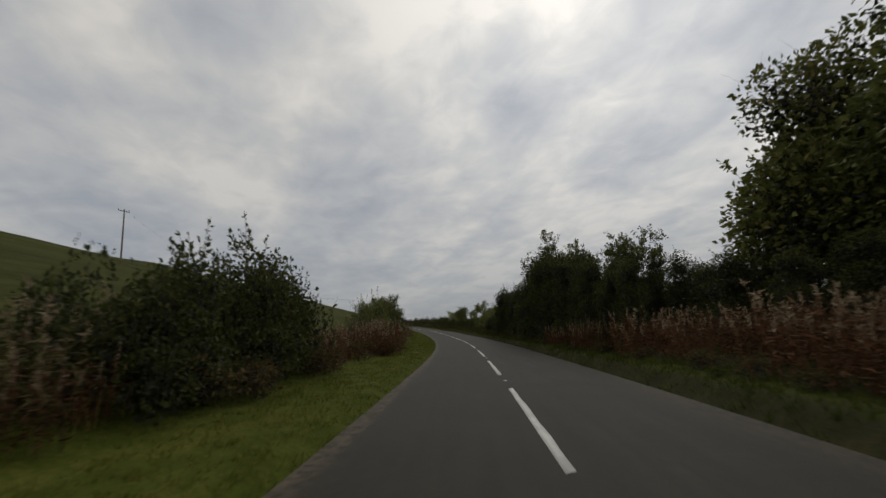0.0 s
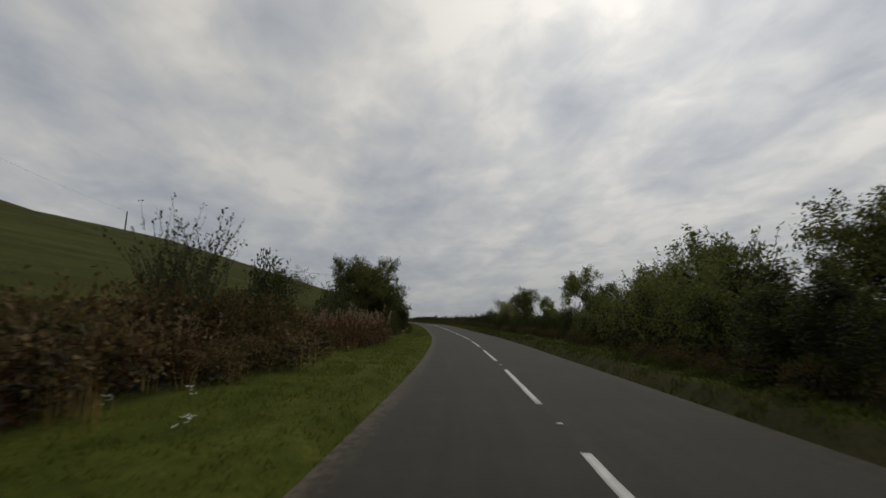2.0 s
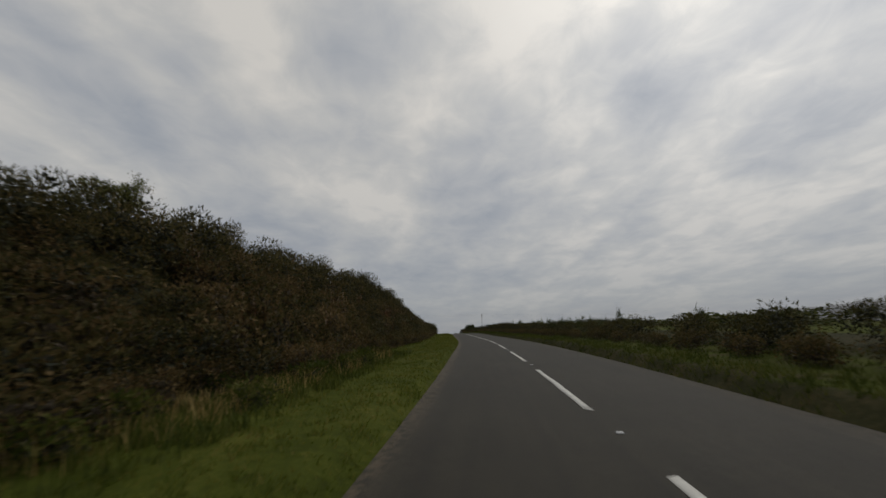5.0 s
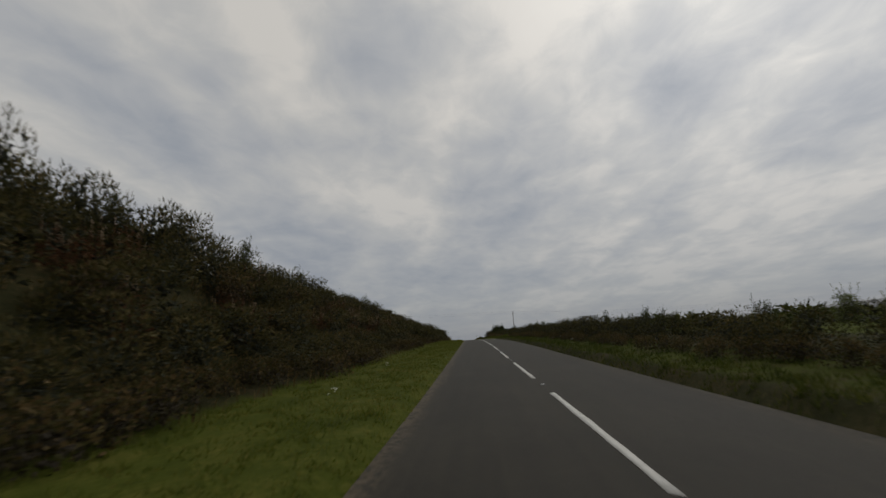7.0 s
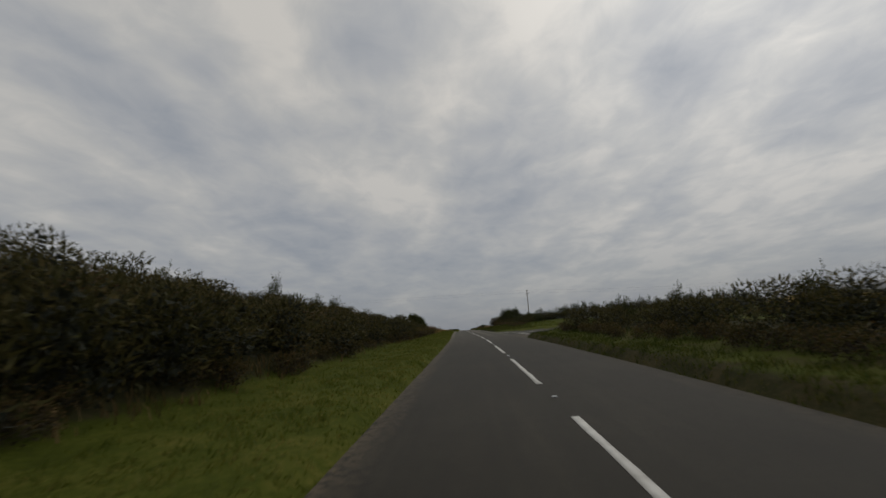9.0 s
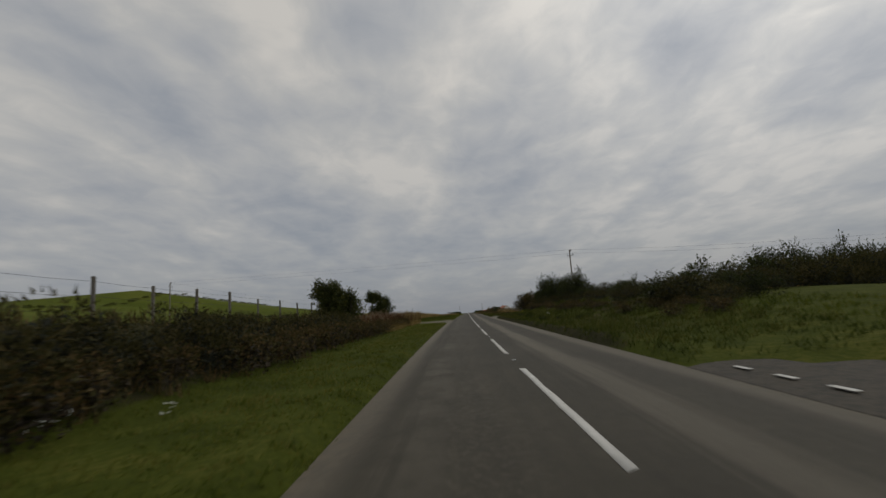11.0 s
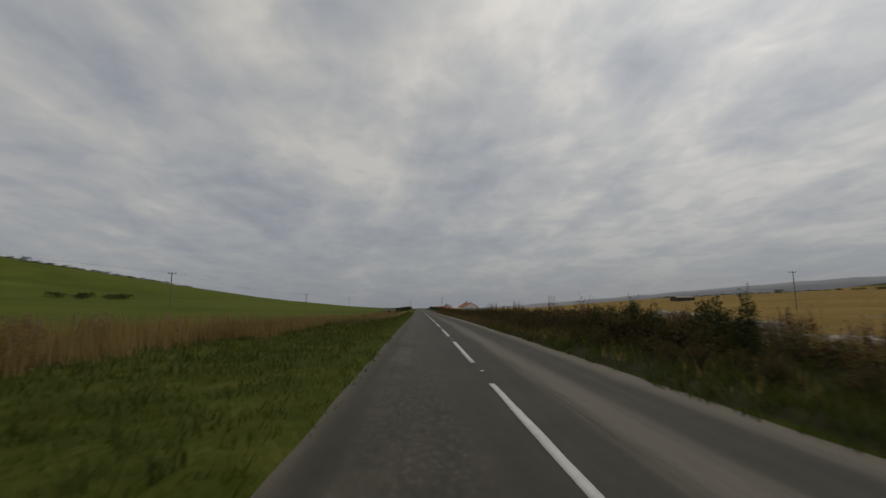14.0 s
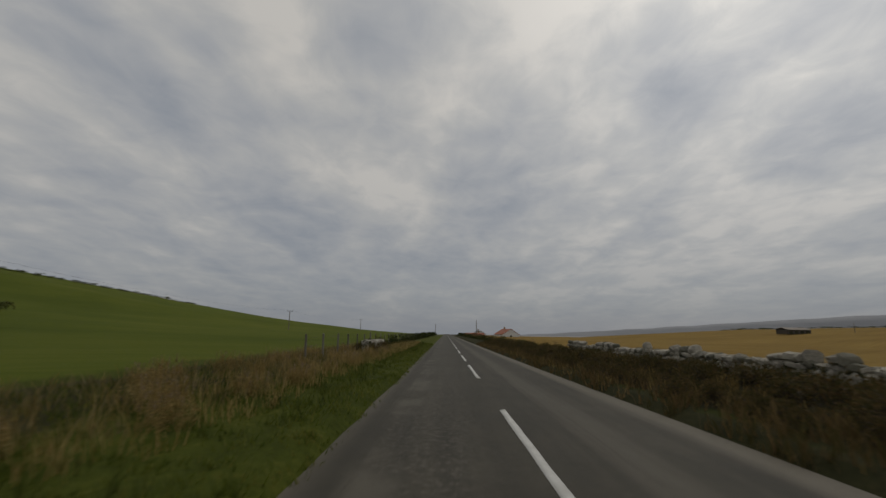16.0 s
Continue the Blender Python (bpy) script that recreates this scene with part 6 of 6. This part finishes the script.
pole_to(560, 9.0, 5.6, arms=0, turn=H0, label="distant wooden pole beside the road")
ax = Vector((math.cos(H0), math.sin(H0), 0))
for dx, dz in ((-0.5, 0.1), (0.5, -0.65)):
    wire(p_l1 + Vector((dx, 0, dz)), p_r1 + Vector((dx, 0, dz)), 0.25)
    wire(p_r1 + Vector((dx, 0, dz)), p_r1 + Vector((dx, 0, dz)) + ax * 95 - Vector((0, 20, 2)), 1.2)
wire(p_bank, p_hill2 + Vector((-30, -18, 1)), 1.2, r=0.014)
wire(p_l2, p_l3, 1.2)
wire(p_l3, p_l4, 1.2)
wire(p_l1, p_l2, 1.2)
wire(p_hill, p_hill2, 1.0)


# ---- the notice at the entrance ----
def notice(s, off):
    root = tagged(new("notice_board"), "small white notice board with a blue lower panel", "sign")
    root.matrix_world = Matrix.Translation(at(s, off)) @ Matrix.Rotation(face_along(s) + 0.15, 4, "Z") @ Matrix.Scale(0.78, 4)
    for x in (-0.2, 0.2):
        part("post", box_mesh("post", 0.07, 0.07, 1.9, M_POST, (x, 0.05, 0.75), 0.008), root)
    part("white_panel", box_mesh("white_panel", 0.56, 0.03, 0.52, M_SIGNWHITE, (0, 0, 1.55), 0.006), root, "white painted panel")
    part("blue_panel", box_mesh("blue_panel", 0.50, 0.03, 0.18, M_SIGNBLUE, (0, 0, 1.18), 0.006), root, "blue painted panel")
    for i, (w_, z_) in enumerate(((0.42, 1.70), (0.34, 1.60), (0.46, 1.50), (0.26, 1.41))):
        part("text_bar", box_mesh("text_bar", w_, 0.006, 0.035, M_SIGNBLUE, (0, -0.018, z_)), root)
    part("text_bar", box_mesh("text_bar", 0.36, 0.006, 0.06, M_SIGNWHITE, (0, -0.018, 1.18)), root)


notice(333.0, -11.0)


# ---- far buildings ----
def house(s, off, L, D, wall_h, roof_h, turn, roof_mat, label, wall_mat=None, dz=0.0, chimney=True):
    """A gabled house: walls, two roof slopes, gables, windows and a chimney."""
    root = tagged(new("house"), label, "house", "houses ahead")
    root.matrix_world = Matrix.Translation(at(s, off, dz)) @ Matrix.Rotation(turn, 4, "Z")
    wm = wall_mat or M_WHITEWALL
    bm = bmesh.new()
    x, y = L / 2, D / 2
    pts = [(-x, -y, -0.5), (x, -y, -0.5), (x, y, -0.5), (-x, y, -0.5), (-x, -y, wall_h), (x, -y, wall_h), (x, y, wall_h), (-x, y, wall_h), (-x, 0, wall_h + roof_h), (x, 0, wall_h + roof_h)]
    vs = [bm.verts.new(p) for p in pts]
    for q in ((0, 1, 5, 4), (2, 3, 7, 6), (1, 2, 6, 9, 5), (3, 0, 4, 8, 7)):
        bm.faces.new([vs[i] for i in q])
    part("wall", bm_mesh("wall", bm, wm), root)
    sl = math.hypot(y + 0.3, roof_h * (y + 0.3) / y)
    a = math.atan2(roof_h, y)
    for sg in (-1, 1):
        m = Matrix.Translation((0, sg * (y + 0.3) / 2, wall_h + roof_h - roof_h * (y + 0.3) / y / 2 + 0.08)) @ Matrix.Rotation(-sg * a, 4, "X")
        bm = bmesh.new()
        box_bm(bm, L + 0.5, sl, 0.14, m, 0.02)
        part("roof_slope", bm_mesh("roof_slope", bm, roof_mat), root)
    for wx in np.linspace(-x + 1.5, x - 1.5, max(2, int(L / 3))):
        for sg in (-1, 1):
            win = part("window", box_mesh("window", 1.1, 0.08, 1.1, M_SIGNWHITE, (wx, sg * (y + 0.01), wall_h * 0.58), 0.01), root, "white framed window")
            part("pane", box_mesh("pane", 0.9, 0.04, 0.9, M_GLASSDARK, (wx, sg * (y + 0.05), wall_h * 0.58)), win)
    for sg in (-1, 1):
        win = part("window", box_mesh("window", 0.08, 1.2, 1.1, M_SIGNWHITE, (sg * (x + 0.01), 0, wall_h * 0.62), 0.01), root, "white framed window")
        part("pane", box_mesh("pane", 0.04, 1.0, 0.9, M_GLASSDARK, (sg * (x + 0.05), 0, wall_h * 0.62)), win)
    if chimney:
        part("chimney", box_mesh("chimney", 0.7, 0.6, 1.6, M_BRICK, (x * 0.5, 0, wall_h + roof_h + 0.3), 0.03), root, "buff brick chimney")
    return root


HF = float(H_FAR)
house(632, 28.5, 10, 8.5, 2.4, 2.4, HF + 1.85, M_ROOF, "white gabled bungalow with a red tiled roof", dz=-1.3)
house(650, 14.0, 10, 7, 2.0, 1.8, HF + 0.3, M_ROOF, "low house with a red tiled roof", dz=-2.6)
house(700, 20.0, 9, 7, 3.2, 2.0, HF + 1.7, M_SLATE, "white house with a grey slate roof", dz=-2.4)


def barn(s, off):
    root = tagged(new("barn"), "long low dark barn with a weathered sheet roof", "barn")
    root.matrix_world = Matrix.Translation(at(s, off)) @ Matrix.Rotation(HF + 0.25, 4, "Z") @ Matrix.Scale(0.74, 4)
    part("wall", box_mesh("wall", 17.5, 7, 2.6, M_DARKBOARD, (0, 0, 1.2), 0.03), root)
    for sg in (-1, 1):
        bm = bmesh.new()
        box_bm(bm, 18.4, 4.1, 0.12, Matrix.Translation((0, sg * 1.9, 3.1)) @ Matrix.Rotation(-sg * 0.32, 4, "X"), 0.02)
        part("roof_slope", bm_mesh("roof_slope", bm, M_RUSTROOF), root)
    # near-black slabs on the solid wall, painted as the shade inside open bays
    for i in range(4):
        part("doorway", box_mesh("doorway", 2.6, 0.1, 2.0, M_CORE, (-6.3 + 4.2 * i, -3.5, 1.0), 0.01), root, "dark panel standing in for an open bay's shade")


barn(611, 151)

FARH.gather("far_hedge", "dark hedge far along the road", "hedge")
NETTLE.gather("rank_weeds", "rank green weeds in the verge", "weeds")
STRAWW.gather("golden_weeds", "golden-brown withered grass along the verge", "weeds")
WEEDS.gather("withered_weeds", "withered brown weeds along the verge", "weeds")
HEDGE.gather("far_hedge", "dark hedge continuing along the road", "hedge")
FARB.gather("distant_thicket", "distant dark thickets", "bush")
GORSE.gather("gorse_thicket", "dense gorse covering the bank", "bush")
BRAMBLE.gather("bramble_thicket", "low brown bramble growth along the hedge foot", "bush")


# ---- small flowers in the verge ----
def flower_clump(seed, mat, label):
    rng = np.random.default_rng(seed)
    root = tagged(new("flower_clump"), label, "flowers", "verge flowers")
    lines, heads = [], []
    for i in range(7):
        b = np.array([rng.normal(0, 0.06), rng.normal(0, 0.06), -0.02])
        e = b + np.array([rng.normal(0, 0.05), rng.normal(0, 0.05), rng.uniform(0.18, 0.34)])
        lines.append((np.linspace(b, e, 3), (0.004, 0.004, 0.003)))
        heads.append(e)
    part("stalk", mesh_from("stalk", *tubes(lines, 3), [M_GRASS]), root)
    for e in heads:
        c = e + rng.normal(0, 0.02, (9, 3)) * np.array([1, 1, 0.3])
        v, f = leaf_cards(rng, c, rng.normal(0, 1, (9, 3)) * np.array([1, 1, 0.2]), 0.035, 0.03)
        part("bloom", mesh_from("bloom", v, f, [mat]), root)
    return root


F_WHITE = Stock([flower_clump(600, M_PETAL, "small clump of white flowers in the verge")])
F_YELLOW = Stock([flower_clump(601, M_YELLOW, "small clump of yellow flowers in the verge")])
for s, off in ((24.5, -6.6), (61.5, -6.6), (62.6, -6.0), (60.2, -4.6), (75, -6.2), (101.0, -5.6), (109.1, -5.9), (280.9, -6.6), (281.4, -6.7), (281.8, -5.5), (270.8, -7.5), (186, -4.7), (194, -5.0), (214, 5.6), (206, 4.8), (309, 5.2), (312.5, 6.0), (355.3, -9.3), (26.5, 4.2), (57, 4.9)):
    F_WHITE.put(s, off, (0.65, 0.65, 0.8), s, 0.0)
for s, off in ((322.5, 4.9), (324.0, 5.3), (327.2, -8.2), (326.2, -7.6)):
    F_YELLOW.put(s, off, (1, 1, 1), s, 0.0)


# ---- loose stones on the two entrances ----
def pebbles(seed, n, s_range, off_range):
    rng = np.random.default_rng(seed)
    s, o = rng.uniform(*s_range, n), rng.uniform(*off_range, n)
    ok = track(s, o) > 0.6
    s, o = s[ok], o[ok]
    x, y = plan(s, o)
    base = np.stack([x, y, ground_z(s, o)], 1)
    m = len(s)
    r = 0.012 + 0.05 * rng.uniform(0, 1, m) ** 3
    bm = bmesh.new()
    bmesh.ops.create_icosphere(bm, subdivisions=1, radius=1.0)
    unit_v = np.array([v.co[:] for v in bm.verts])
    unit_f = np.array([[v.index for v in f.verts] for f in bm.faces])
    bm.free()
    shape = unit_v[None] * (1 + rng.normal(0, 0.16, (m, len(unit_v), 1))) * np.array([1.0, 0.8, 0.55])
    a = rng.uniform(0, 6.28, m)[:, None]
    vx = shape[:, :, 0] * np.cos(a) - shape[:, :, 1] * np.sin(a)
    vy = shape[:, :, 0] * np.sin(a) + shape[:, :, 1] * np.cos(a)
    v = np.stack([vx, vy, shape[:, :, 2] + 0.25], 2) * r[:, None, None] + base[:, None]
    f = (unit_f[None] + (np.arange(m) * len(unit_v))[:, None, None]).reshape(-1, 3)
    return thing("gravel", "loose pale stones scattered over a field entrance", "gravel", me=mesh_from("gravel", v.reshape(-1, 3), f, [M_STONE]), kind="stuff")


pebbles(700, 2600, (320, 352), (-14, -2.6))
pebbles(701, 3200, (329, 356), (2.9, 16))
